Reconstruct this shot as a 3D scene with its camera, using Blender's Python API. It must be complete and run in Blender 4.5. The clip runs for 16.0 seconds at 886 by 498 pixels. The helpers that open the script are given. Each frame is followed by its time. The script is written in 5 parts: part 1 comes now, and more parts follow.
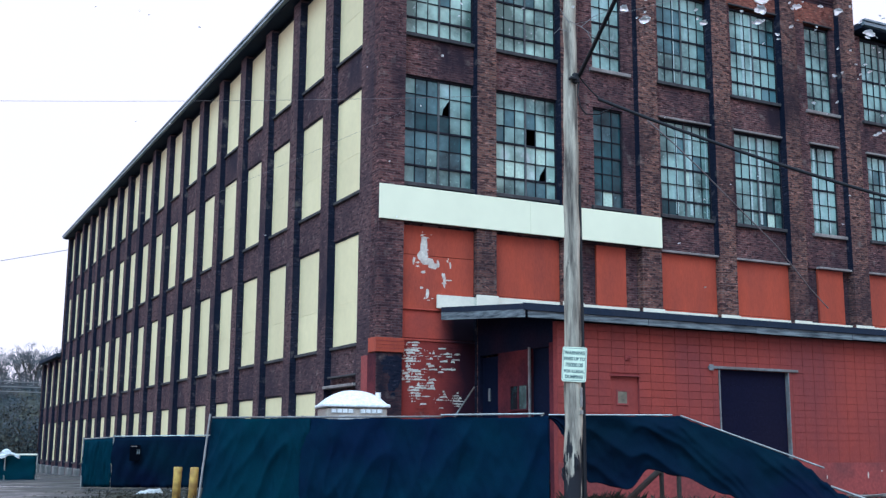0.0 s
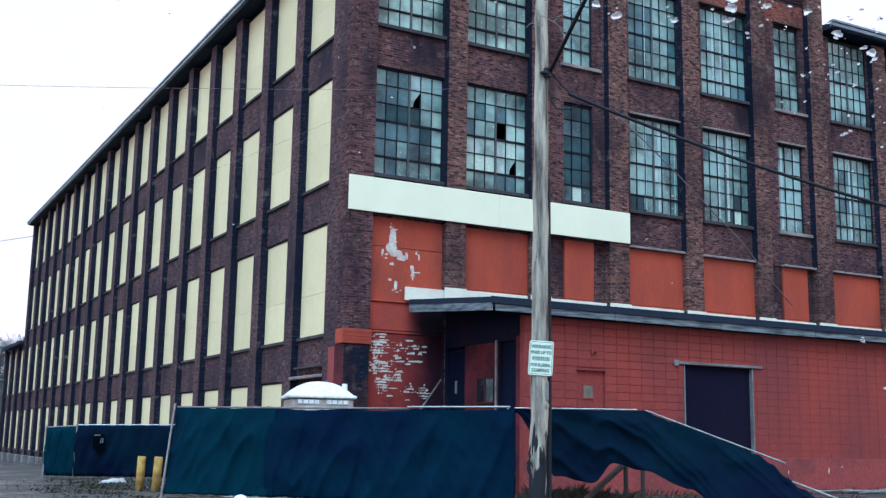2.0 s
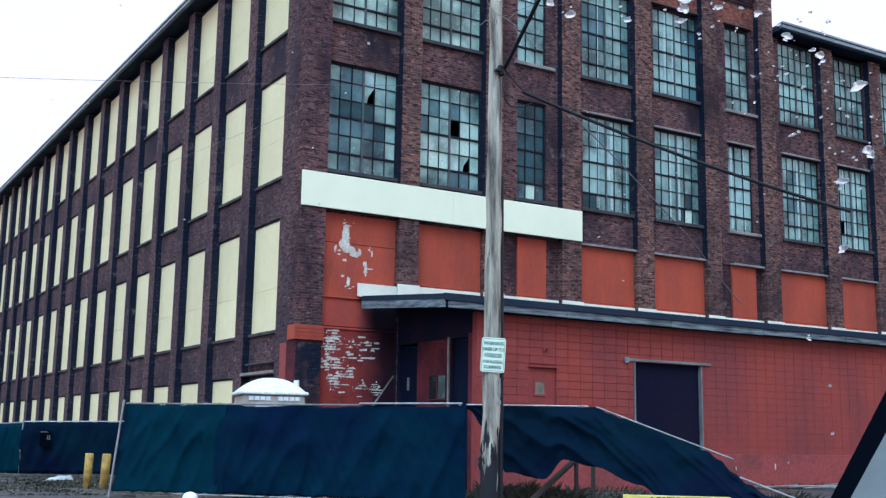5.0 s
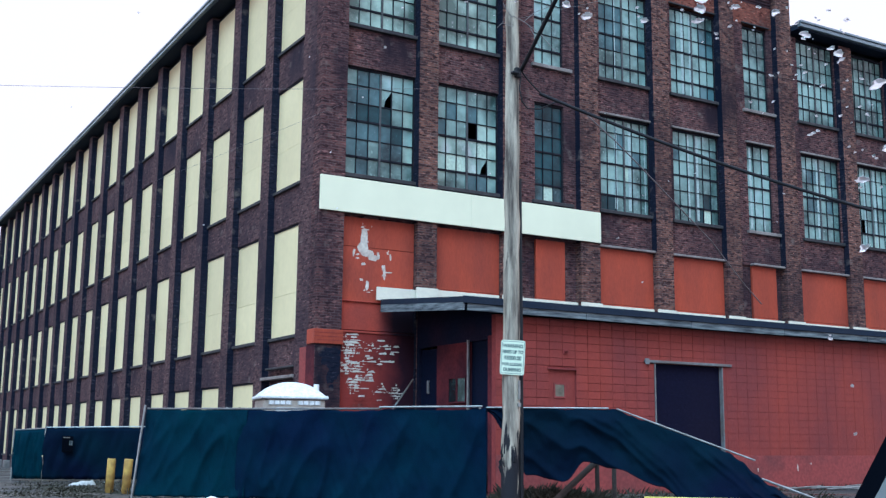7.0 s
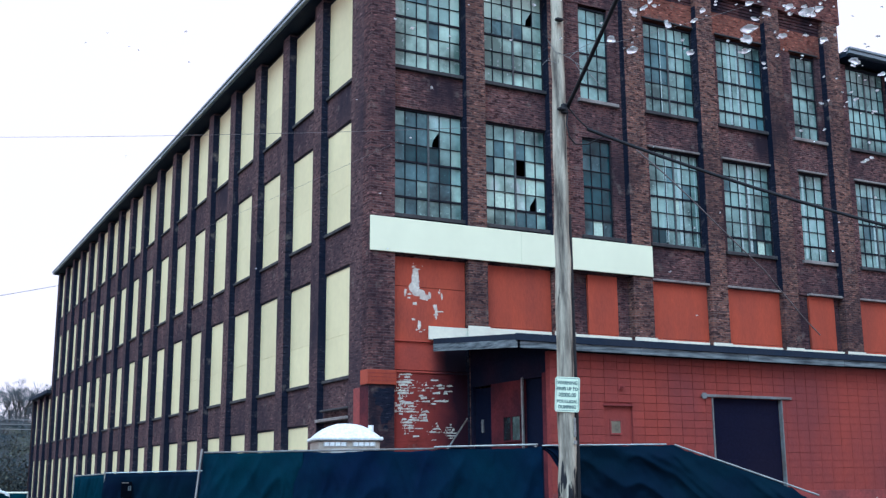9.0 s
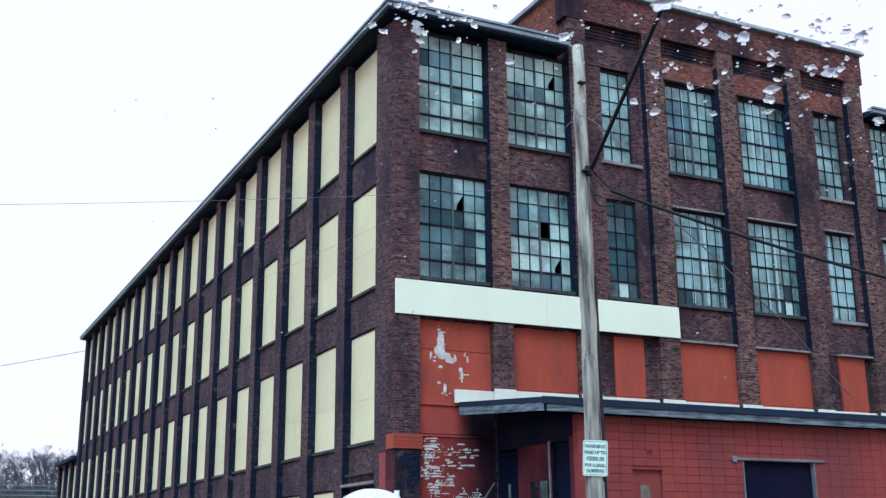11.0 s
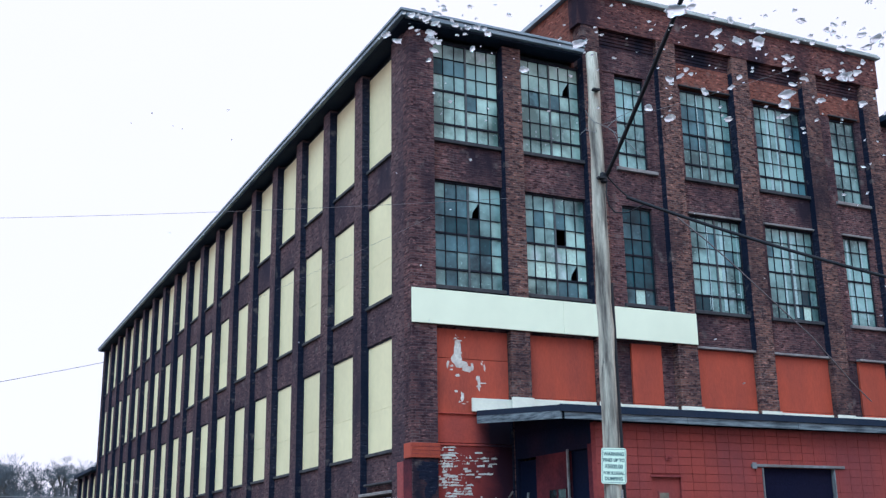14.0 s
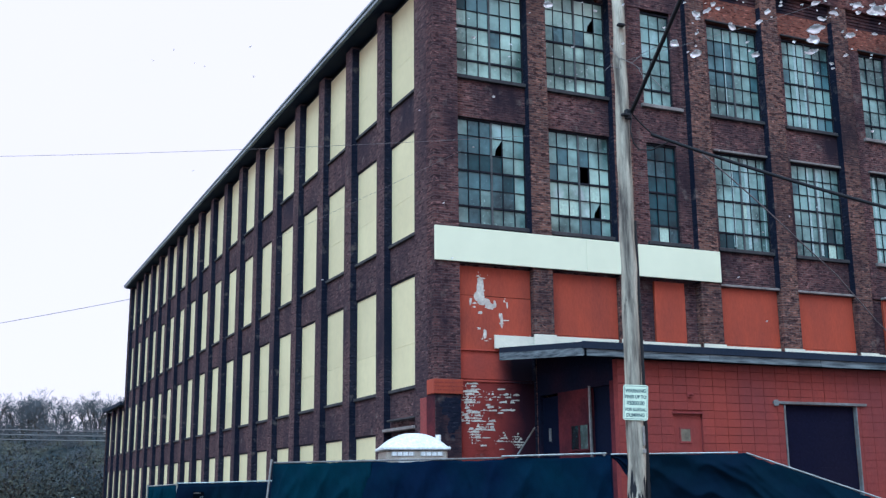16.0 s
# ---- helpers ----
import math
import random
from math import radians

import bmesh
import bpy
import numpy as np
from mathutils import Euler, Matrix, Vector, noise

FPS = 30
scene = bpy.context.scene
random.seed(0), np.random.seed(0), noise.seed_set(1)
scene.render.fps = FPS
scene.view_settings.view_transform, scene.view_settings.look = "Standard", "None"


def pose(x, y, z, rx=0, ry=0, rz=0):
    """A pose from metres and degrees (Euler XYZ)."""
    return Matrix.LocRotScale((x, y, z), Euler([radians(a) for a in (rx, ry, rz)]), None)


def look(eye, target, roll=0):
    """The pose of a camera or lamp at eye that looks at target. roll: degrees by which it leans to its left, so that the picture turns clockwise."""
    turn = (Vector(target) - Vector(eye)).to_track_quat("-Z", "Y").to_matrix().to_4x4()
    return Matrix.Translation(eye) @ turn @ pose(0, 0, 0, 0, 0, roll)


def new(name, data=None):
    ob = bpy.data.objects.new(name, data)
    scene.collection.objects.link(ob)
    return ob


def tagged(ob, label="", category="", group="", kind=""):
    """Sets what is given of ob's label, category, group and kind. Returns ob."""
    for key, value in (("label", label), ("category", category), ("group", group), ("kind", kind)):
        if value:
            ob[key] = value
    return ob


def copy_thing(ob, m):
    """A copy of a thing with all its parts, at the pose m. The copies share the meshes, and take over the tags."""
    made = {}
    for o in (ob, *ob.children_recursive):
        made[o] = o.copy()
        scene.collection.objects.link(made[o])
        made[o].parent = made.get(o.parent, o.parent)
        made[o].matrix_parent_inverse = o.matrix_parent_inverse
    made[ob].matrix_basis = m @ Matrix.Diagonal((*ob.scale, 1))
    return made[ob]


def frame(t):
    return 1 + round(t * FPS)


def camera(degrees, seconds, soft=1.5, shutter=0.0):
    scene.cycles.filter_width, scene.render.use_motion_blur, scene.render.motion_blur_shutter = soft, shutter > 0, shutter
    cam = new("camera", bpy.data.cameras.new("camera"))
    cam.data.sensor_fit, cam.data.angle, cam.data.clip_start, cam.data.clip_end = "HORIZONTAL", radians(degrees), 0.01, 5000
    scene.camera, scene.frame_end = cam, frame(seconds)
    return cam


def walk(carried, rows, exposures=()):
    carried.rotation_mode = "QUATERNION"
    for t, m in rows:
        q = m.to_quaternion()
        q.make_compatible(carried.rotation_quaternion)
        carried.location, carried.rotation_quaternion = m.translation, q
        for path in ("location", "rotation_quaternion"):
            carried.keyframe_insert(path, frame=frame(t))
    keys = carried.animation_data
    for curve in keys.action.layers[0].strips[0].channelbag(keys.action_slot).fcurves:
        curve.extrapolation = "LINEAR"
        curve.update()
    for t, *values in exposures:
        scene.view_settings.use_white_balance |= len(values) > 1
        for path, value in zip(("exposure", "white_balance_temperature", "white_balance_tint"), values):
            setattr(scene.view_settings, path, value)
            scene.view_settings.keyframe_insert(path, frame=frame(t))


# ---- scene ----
cam = camera(44.0, 16.0, soft=1.35)
EYE = (-11.737, -26.794, 1.35)


def aim(yaw, pitch, roll):
    """A turn of the camera where it stands: degrees to the left of +y, up, and lean."""
    a, b = radians(yaw), radians(pitch)
    way = Vector((-math.sin(a) * math.cos(b), math.cos(a) * math.cos(b), math.sin(b)))
    return look(EYE, Vector(EYE) + way, roll)


TURNS = (
    (0.0, -27.10, 10.27, 0.38), (0.5, -27.17, 9.78, 0.25), (1.0, -27.29, 9.69, 0.22), (1.5, -27.76, 9.92, 0.40),
    (2.0, -28.76, 9.89, 0.96), (2.5, -29.62, 9.69, 1.28), (3.0, -30.24, 9.60, 1.27), (3.5, -31.06, 9.67, 1.06),
    (3.7, -31.20, 9.70, 1.05), (6.0, -31.16, 9.79, 0.81), (6.5, -30.87, 9.85, 0.81), (7.0, -30.27, 9.90, 0.54),
    (7.5, -29.68, 9.99, 0.36), (8.0, -29.36, 10.18, 0.03), (8.5, -28.26, 10.23, -0.29), (9.0, -27.57, 11.90, -0.38),
    (9.5, -27.77, 13.39, -0.32), (10.0, -27.67, 14.17, -0.24), (10.2, -27.22, 15.08, -0.33), (12.3, -25.29, 14.89, -0.90),
    (12.5, -24.98, 14.14, -0.83), (13.0, -25.11, 14.72, -0.81), (13.5, -25.13, 15.51, -0.91), (14.0, -25.40, 15.64, -0.85),
    (14.5, -25.62, 16.26, -0.76), (15.0, -25.23, 15.27, -0.87), (15.5, -24.43, 14.15, -0.67), (16.0, -24.13, 12.40, -0.53))
walk(cam, [(t, aim(a, b, c)) for t, a, b, c in TURNS], exposures=((0, 0.23, 5000, 4), (9, 0.23, 5000, 4), (12.3, 0.17, 5000, 4), (14.5, 0.18, 5000, 4), (16, 0.13, 5000, 4)))

# ---- light: an overcast winter day ----
world = bpy.data.worlds.new("overcast_sky")
scene.world = world
world.use_nodes = True
wn, wl = world.node_tree.nodes, world.node_tree.links
sky = wn.new("ShaderNodeTexSky")
sky.sky_type, sky.sun_disc = "NISHITA", False
SUN_EL, SUN_AZ = 50, 225
sky.sun_elevation, sky.sun_rotation = radians(SUN_EL), radians(SUN_AZ)
cloud = wn.new("ShaderNodeMix")
cloud.data_type = "RGBA"
cloud.inputs[0].default_value = 0.93
veil = wn.new("ShaderNodeTexNoise")
veil.inputs["Scale"].default_value = 2.2
veil.inputs["Detail"].default_value = 4
vr = wn.new("ShaderNodeValToRGB")
vr.color_ramp.elements[0].position, vr.color_ramp.elements[0].color = 0.3, (9.6, 7.85, 7.6, 1)
vr.color_ramp.elements[1].position, vr.color_ramp.elements[1].color = 0.7, (9.9, 8.05, 7.8, 1)
wl.new(veil.outputs["Fac"], vr.inputs["Fac"])
wl.new(sky.outputs[0], cloud.inputs[6])
wl.new(vr.outputs[0], cloud.inputs[7])
wl.new(cloud.outputs[2], wn["Background"].inputs["Color"])
wn["Background"].inputs["Strength"].default_value = 0.112
sun = new("sun", bpy.data.lights.new("sun", "SUN"))
sun.data.energy, sun.data.angle, sun.data.color = 2.8, radians(40), (0.58, 0.86, 1.0)
sun.matrix_world = look((0, 0, 60), (50 * math.sin(radians(SUN_AZ - 180)), 50 * math.cos(radians(SUN_AZ - 180)), 0))


# ---- materials ----
def mat(name, color, rough=0.8, metal=0.0, spec=0.35):
    m = bpy.data.materials.new(name)
    m.use_nodes = True
    b = m.node_tree.nodes["Principled BSDF"]
    b.inputs["Base Color"].default_value = (*color, 1)
    b.inputs["Roughness"].default_value = rough
    b.inputs["Metallic"].default_value = metal
    b.inputs["Specular IOR Level"].default_value = spec
    return m


def node(m, kind, **ins):
    n = m.node_tree.nodes.new(kind)
    for k, v in ins.items():
        n.inputs[k.replace("_", " ")].default_value = v
    return n


def link(m, a, b):
    m.node_tree.links.new(a, b)


def coords(m, flat=False):
    """Place in metres; flat: along the wall and up it, for walls that run along x or y."""
    tc = node(m, "ShaderNodeNewGeometry")
    if not flat:
        return tc.outputs["Position"]
    s = node(m, "ShaderNodeSeparateXYZ")
    link(m, tc.outputs["Position"], s.inputs[0])
    add = node(m, "ShaderNodeMath")
    link(m, s.outputs[0], add.inputs[0])
    link(m, s.outputs[1], add.inputs[1])
    c = node(m, "ShaderNodeCombineXYZ")
    link(m, add.outputs[0], c.inputs[0])
    link(m, s.outputs[2], c.inputs[1])
    return c.outputs[0]


def blend(m, fac, a, b, mode="MIX"):
    x = node(m, "ShaderNodeMix")
    x.data_type, x.blend_type = "RGBA", mode
    for sock, v in ((x.inputs[0], fac), (x.inputs[6], a), (x.inputs[7], b)):
        if isinstance(v, (int, float)):
            sock.default_value = v
        elif isinstance(v, tuple):
            sock.default_value = (*v, 1)
        else:
            link(m, v, sock)
    return x.outputs[2]


def noise_ramp(m, co, scale, lo, hi, detail=5, stretch=None, rough=0.55):
    if stretch:
        mp = node(m, "ShaderNodeMapping")
        mp.inputs["Scale"].default_value = stretch
        link(m, co, mp.inputs[0])
        co = mp.outputs[0]
    n = node(m, "ShaderNodeTexNoise", Scale=scale, Detail=detail, Roughness=rough)
    link(m, co, n.inputs["Vector"])
    r = node(m, "ShaderNodeMapRange")
    r.inputs["From Min"].default_value, r.inputs["From Max"].default_value = lo, hi
    link(m, n.outputs["Fac"], r.inputs["Value"])
    return r.outputs[0]


def bump(m, height, strength=0.3, dist=0.01):
    b = node(m, "ShaderNodeBump", Strength=strength, Distance=dist)
    link(m, height, b.inputs["Height"])
    link(m, b.outputs[0], m.node_tree.nodes["Principled BSDF"].inputs["Normal"])


def base(m, color):
    link(m, color, m.node_tree.nodes["Principled BSDF"].inputs["Base Color"])


def worn(name, color, dark, rough=0.8, metal=0.0, s1=1.3, s2=14.0, lo=0.35, hi=0.75, amount=1.0, stretch=None, grit=0.15, random_by=0.0, spec=0.35, grain=0.2):
    """Paint, wood, cloth or metal with stains at a large and grain at a small scale."""
    m = mat(name, color, rough, metal, spec)
    co = coords(m)
    c = blend(m, noise_ramp(m, co, s1, lo, hi, 6, stretch), color, dark)
    c = blend(m, 1.0, color, c) if amount >= 1 else blend(m, amount, color, c)
    g = noise_ramp(m, co, s2, 0.3, 0.7, 4, stretch)
    gm = node(m, "ShaderNodeMapRange")
    gm.inputs["To Min"].default_value, gm.inputs["To Max"].default_value = 1 - grain, 1 + grain * 0.8
    link(m, g, gm.inputs["Value"])
    c = blend(m, 1.0, c, gm.outputs[0], "MULTIPLY")
    if random_by:
        oi = node(m, "ShaderNodeObjectInfo")
        rm = node(m, "ShaderNodeMapRange")
        rm.inputs["To Min"].default_value, rm.inputs["To Max"].default_value = 1 - random_by, 1 + random_by
        link(m, oi.outputs["Random"], rm.inputs["Value"])
        c = blend(m, 1.0, c, rm.outputs[0], "MULTIPLY")
    base(m, c)
    bump(m, g, grit, 0.008)
    return m


def brick_material(name, c1, c2, mortar, soot, paint=None, soot_lo=0.42, soot_hi=0.68):
    m = mat(name, c1, 0.92, 0, 0.08)
    co = coords(m, True)
    warp = node(m, "ShaderNodeTexBrick", Scale=1.0, Mortar_Size=0.007, Mortar_Smooth=0.25, Bias=-0.1, Brick_Width=0.215, Row_Height=0.0735)
    warp.inputs["Color1"].default_value, warp.inputs["Color2"].default_value = (*c1, 1), (*c2, 1)
    warp.inputs["Mortar"].default_value = (*mortar, 1)
    link(m, co, warp.inputs["Vector"])
    c = warp.outputs["Color"]
    # single bricks burnt dark or washed pale
    c = blend(m, noise_ramp(m, co, 5.5, 0.53, 0.62, 3, (0.8, 2.4, 1)), c, tuple(v * 0.5 for v in c1))
    c = blend(m, noise_ramp(m, co, 6.5, 0.60, 0.70, 2, (0.7, 2.2, 1)), c, tuple(min(1, v * 1.6 + 0.03) for v in c2))
    # soot and damp over whole stretches, streaked downwards
    c = blend(m, noise_ramp(m, co, 0.55, soot_lo, soot_hi, 6, (1, 0.45, 1)), c, soot)
    c = blend(m, noise_ramp(m, co, 2.1, 0.60, 0.85, 6), c, (0.20, 0.16, 0.14))
    if paint:
        c = blend(m, noise_ramp(m, co, 1.6, 0.30, 0.50, 8), c, paint)
    base(m, c)
    h = node(m, "ShaderNodeMath")
    h.operation = "SUBTRACT"
    link(m, noise_ramp(m, co, 30, 0.2, 0.8, 3), h.inputs[0])
    link(m, warp.outputs["Fac"], h.inputs[1])
    bump(m, h.outputs[0], 0.55, 0.012)
    return m


BRICK = brick_material("dark_red_brick", (0.070, 0.034, 0.036), (0.176, 0.078, 0.068), (0.155, 0.115, 0.11), (0.028, 0.019, 0.026))
BRICK_WARM = brick_material("orange_red_brick", (0.18, 0.060, 0.042), (0.29, 0.100, 0.066), (0.13, 0.085, 0.07), (0.06, 0.025, 0.022), None, 0.46, 0.8)
BRICK_TOWER = brick_material("weathered_red_brick", (0.092, 0.034, 0.032), (0.215, 0.080, 0.060), (0.13, 0.092, 0.082), (0.026, 0.017, 0.024), None, 0.42, 0.66)
BRICK_SIDE = brick_material("sooty_brown_brick", (0.080, 0.046, 0.049), (0.140, 0.076, 0.072), (0.105, 0.080, 0.080), (0.034, 0.026, 0.036))
BRICK_PIER = brick_material("brown_orange_brick", (0.070, 0.036, 0.034), (0.235, 0.108, 0.076), (0.165, 0.128, 0.115), (0.030, 0.020, 0.025), None, 0.46, 0.74)
BRICK_SMOKED = brick_material("smoked_brick", (0.090, 0.040, 0.040), (0.150, 0.060, 0.052), (0.10, 0.075, 0.072), (0.016, 0.014, 0.022), None, 0.36, 0.56)
# near-black: soot on the burnt patch, painted recess shade on pier flanks
BRICK_SOOT_SHADE = brick_material("soot_and_shade_brick", (0.013, 0.016, 0.030), (0.024, 0.020, 0.032), (0.018, 0.020, 0.032), (0.007, 0.010, 0.022))
BRICK_PAINTED = brick_material("red_painted_brick", (0.26, 0.045, 0.032), (0.22, 0.04, 0.03), (0.19, 0.035, 0.028), (0.06, 0.018, 0.02), (0.25, 0.042, 0.034))
RED_PANEL = worn("orange_red_painted_panel", (0.39, 0.062, 0.027), (0.25, 0.045, 0.026), 0.7, s1=0.9, s2=16, lo=0.38, hi=0.72, stretch=(1.4, 1.4, 0.5), grit=0.25, random_by=0.08, grain=0.12)
BLOCK = worn("red_painted_block", (0.275, 0.043, 0.029), (0.160, 0.033, 0.034), 0.72, s1=0.55, s2=18, stretch=(1, 1, 0.55), grit=0.4, random_by=0.07, grain=0.1)
# porch wall colours hold the canopy's shade together with soot
SOOT_SHADE_BLOCK = worn("soot_and_shade_block", (0.022, 0.013, 0.026), (0.009, 0.012, 0.028), 0.85, s1=0.7, s2=14, lo=0.35, hi=0.6, spec=0.08)
SOOT_SHADE_RED = worn("soot_and_shade_red_block", (0.12, 0.025, 0.030), (0.020, 0.011, 0.020), 0.8, s1=0.9, s2=14, lo=0.40, hi=0.72, spec=0.1)
BLOCK_JOINT = worn("dirty_red_joint", (0.26, 0.044, 0.038), (0.17, 0.034, 0.034), 0.85)
PLINTH = worn("red_painted_concrete", (0.27, 0.052, 0.046), (0.085, 0.035, 0.036), 0.8, s1=0.8, s2=12, lo=0.45, hi=0.8, grit=0.3)
CREAM = worn("cream_board", (0.80, 0.685, 0.385), (0.71, 0.60, 0.335), 0.6, s1=0.5, s2=5, random_by=0.05, grit=0.03, grain=0.03)
CREAM_EDGE = worn("cream_board_joint", (0.30, 0.27, 0.19), (0.22, 0.2, 0.15), 0.7)
WHITE_BAND = worn("white_painted_board", (0.88, 0.855, 0.60), (0.79, 0.765, 0.535), 0.5, s1=0.5, s2=4, grit=0.03, grain=0.02)
WHITE_FLASH = worn("white_flashing", (0.82, 0.77, 0.60), (0.66, 0.61, 0.49), 0.6, grain=0.04)
FLAKE = worn("bare_white_undercoat", (0.70, 0.64, 0.54), (0.46, 0.36, 0.30), 0.85, s1=4)
SILL = worn("weathered_stone_sill", (0.060, 0.054, 0.054), (0.03, 0.027, 0.03), 0.85, s1=2)
SILL_PALE = worn("pale_stone_lintel", (0.28, 0.24, 0.215), (0.15, 0.12, 0.11), 0.85, s1=2)
STEEL = worn("dark_steel_sash", (0.012, 0.015, 0.022), (0.024, 0.019, 0.022), 0.7, s1=3, spec=0.1)
MULLION = worn("grey_steel_mullion", (0.085, 0.095, 0.095), (0.05, 0.045, 0.045), 0.6, s1=3)
EAVE_DARK = worn("black_soffit", (0.018, 0.026, 0.044), (0.028, 0.032, 0.046), 0.8, spec=0.1)
EAVE_METAL = worn("grey_metal_roof_edge", (0.30, 0.335, 0.35), (0.15, 0.18, 0.20), 0.45, metal=0.2, s1=0.8, stretch=(1, 1, 3))
COPING = worn("pale_grey_coping", (0.50, 0.50, 0.44), (0.24, 0.25, 0.24), 0.6, metal=0.1, s1=1.2, stretch=(1, 1, 4))
ROOFING = worn("tar_roofing", (0.05, 0.052, 0.055), (0.03, 0.03, 0.032), 0.9)
OLD_WOOD = worn("grey_weathered_wood", (0.22, 0.245, 0.25), (0.035, 0.042, 0.05), 0.85, s1=2.2, s2=30, lo=0.36, hi=0.66, stretch=(0.7, 0.7, 7))
BLACK_DOOR = worn("black_door", (0.004, 0.008, 0.024), (0.007, 0.009, 0.023), 0.7, spec=0.08)
BROWN_DOOR = worn("dark_brown_roller_door", (0.008, 0.008, 0.022), (0.012, 0.010, 0.022), 0.8, s1=0.6, spec=0.04)
GALV = worn("galvanised_steel", (0.36, 0.36, 0.34), (0.22, 0.21, 0.20), 0.4, metal=0.6, s1=5)
DULL_STEEL = worn("rusty_grey_steel", (0.22, 0.23, 0.23), (0.13, 0.09, 0.07), 0.6, metal=0.2, s1=2)
CLOTH = worn("dark_green_screen_cloth", (0.0024, 0.0165, 0.0320), (0.0030, 0.0300, 0.0390), 0.85, s1=0.5, s2=40, grit=0.25, spec=0.06)
CLOTH_MID = worn("blue_green_screen_cloth", (0.0017, 0.0080, 0.0270), (0.0024, 0.0215, 0.0350), 0.85, s1=0.5, s2=40, grit=0.25, spec=0.06)
CLOTH_BLUE = worn("navy_screen_cloth", (0.0016, 0.0046, 0.0180), (0.0020, 0.0125, 0.0220), 0.85, s1=0.5, s2=40, grit=0.25, spec=0.06)


def crease(m):
    """Sharp crumpled creases over the weave."""
    co = coords(m)
    w = node(m, "ShaderNodeTexNoise", Scale=1.1, Detail=3)
    mp = node(m, "ShaderNodeMapping")
    mp.inputs["Scale"].default_value = (1.5, 1.5, 0.8)
    link(m, co, mp.inputs[0])
    link(m, mp.outputs[0], w.inputs["Vector"])
    a = node(m, "ShaderNodeMath")
    a.operation = "PINGPONG"
    a.inputs[1].default_value = 0.09
    link(m, w.outputs["Fac"], a.inputs[0])
    bump(m, a.outputs[0], 0.22, 0.30)


for cloth in (CLOTH, CLOTH_MID, CLOTH_BLUE):
    crease(cloth)
YELLOW = worn("yellow_paint", (0.56, 0.37, 0.085), (0.34, 0.20, 0.055), 0.7, s1=5, s2=20, lo=0.42, hi=0.62)
YELLOW_SIGN = worn("yellow_sign_board", (0.66, 0.55, 0.11), (0.52, 0.42, 0.08), 0.45, s1=3)
POLE_WOOD = worn("weathered_pole_wood", (0.50, 0.445, 0.34), (0.080, 0.066, 0.055), 0.85, s1=3.2, s2=30, lo=0.40, hi=0.66, stretch=(2.2, 2.2, 0.22), grit=0.6)


def char_butt(m):
    """Char and tar up the butt of the pole, ending in tongues."""
    co = coords(m)
    sp = node(m, "ShaderNodeSeparateXYZ")
    link(m, co, sp.inputs[0])
    up = node(m, "ShaderNodeMapRange")
    up.inputs["From Min"].default_value, up.inputs["From Max"].default_value = 0.7, 2.3
    up.inputs["To Min"].default_value, up.inputs["To Max"].default_value = 0.30, -0.34
    link(m, sp.outputs[2], up.inputs["Value"])
    n = node(m, "ShaderNodeMath")
    n.operation = "ADD"
    link(m, noise_ramp(m, co, 5.0, 0.25, 0.75, 5, (1.6, 1.6, 0.25)), n.inputs[0])
    link(m, up.outputs[0], n.inputs[1])
    f = node(m, "ShaderNodeMapRange")
    f.inputs["From Min"].default_value, f.inputs["From Max"].default_value = 0.50, 0.58
    link(m, n.outputs[0], f.inputs["Value"])
    b = m.node_tree.nodes["Principled BSDF"]
    old = b.inputs["Base Color"].links[0].from_socket
    base(m, blend(m, f.outputs[0], old, (0.013, 0.013, 0.017)))


char_butt(POLE_WOOD)
CABLE = mat("black_cable", (0.010, 0.011, 0.014), 0.6)
CABLE_GREY = mat("grey_wire", (0.19, 0.18, 0.175), 0.7, 0.0)
WIRE_BROWN = mat("brown_grey_wire", (0.17, 0.14, 0.14), 0.7)
SIGN_WHITE = worn("white_sign_face", (0.70, 0.78, 0.60), (0.60, 0.68, 0.52), 0.35, s1=3, grain=0.05)
INK = mat("dark_green_sign_ink", (0.07, 0.12, 0.11), 0.5)
INK_BLACK = mat("black_ink", (0.03, 0.03, 0.03), 0.6)
PLASTIC_WHITE = worn("white_plastic_roof", (0.82, 0.82, 0.80), (0.70, 0.70, 0.68), 0.4, s1=2, grit=0.03)
PLASTIC_TAN = worn("beige_plastic_wall", (0.42, 0.36, 0.29), (0.34, 0.29, 0.24), 0.5, s1=2)
PLASTIC_GREY = worn("grey_plastic_vent", (0.50, 0.48, 0.44), (0.38, 0.36, 0.33), 0.5)
HATCH_BOARD = worn("stained_plywood", (0.24, 0.20, 0.14), (0.10, 0.085, 0.06), 0.8, s1=4)
CONCRETE = worn("rough_foundation_concrete", (0.20, 0.185, 0.17), (0.07, 0.065, 0.06), 0.9, s1=1.2)
# darkness of the unlit rooms is put into this colour
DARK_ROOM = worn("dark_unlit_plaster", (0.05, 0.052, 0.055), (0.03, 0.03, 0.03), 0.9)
BARK = worn("grey_brown_bark", (0.085, 0.072, 0.062), (0.05, 0.042, 0.038), 0.95, s1=1)
TWIG = worn("grey_twigs", (0.140, 0.150, 0.158), (0.088, 0.097, 0.107), 0.95, s1=0.6, spec=0.0)
BRUSH = worn("winter_brush", (0.078, 0.078, 0.060), (0.026, 0.034, 0.038), 0.95, s1=0.16, s2=1.2, lo=0.38, hi=0.62, grain=0.45, spec=0.0)
SCRAP = worn("broken_plaster_scrap", (0.62, 0.62, 0.60), (0.45, 0.44, 0.42), 0.8, s1=6)
WEED = worn("weed_leaf", (0.024, 0.028, 0.018), (0.060, 0.048, 0.030), 0.8, s1=6)
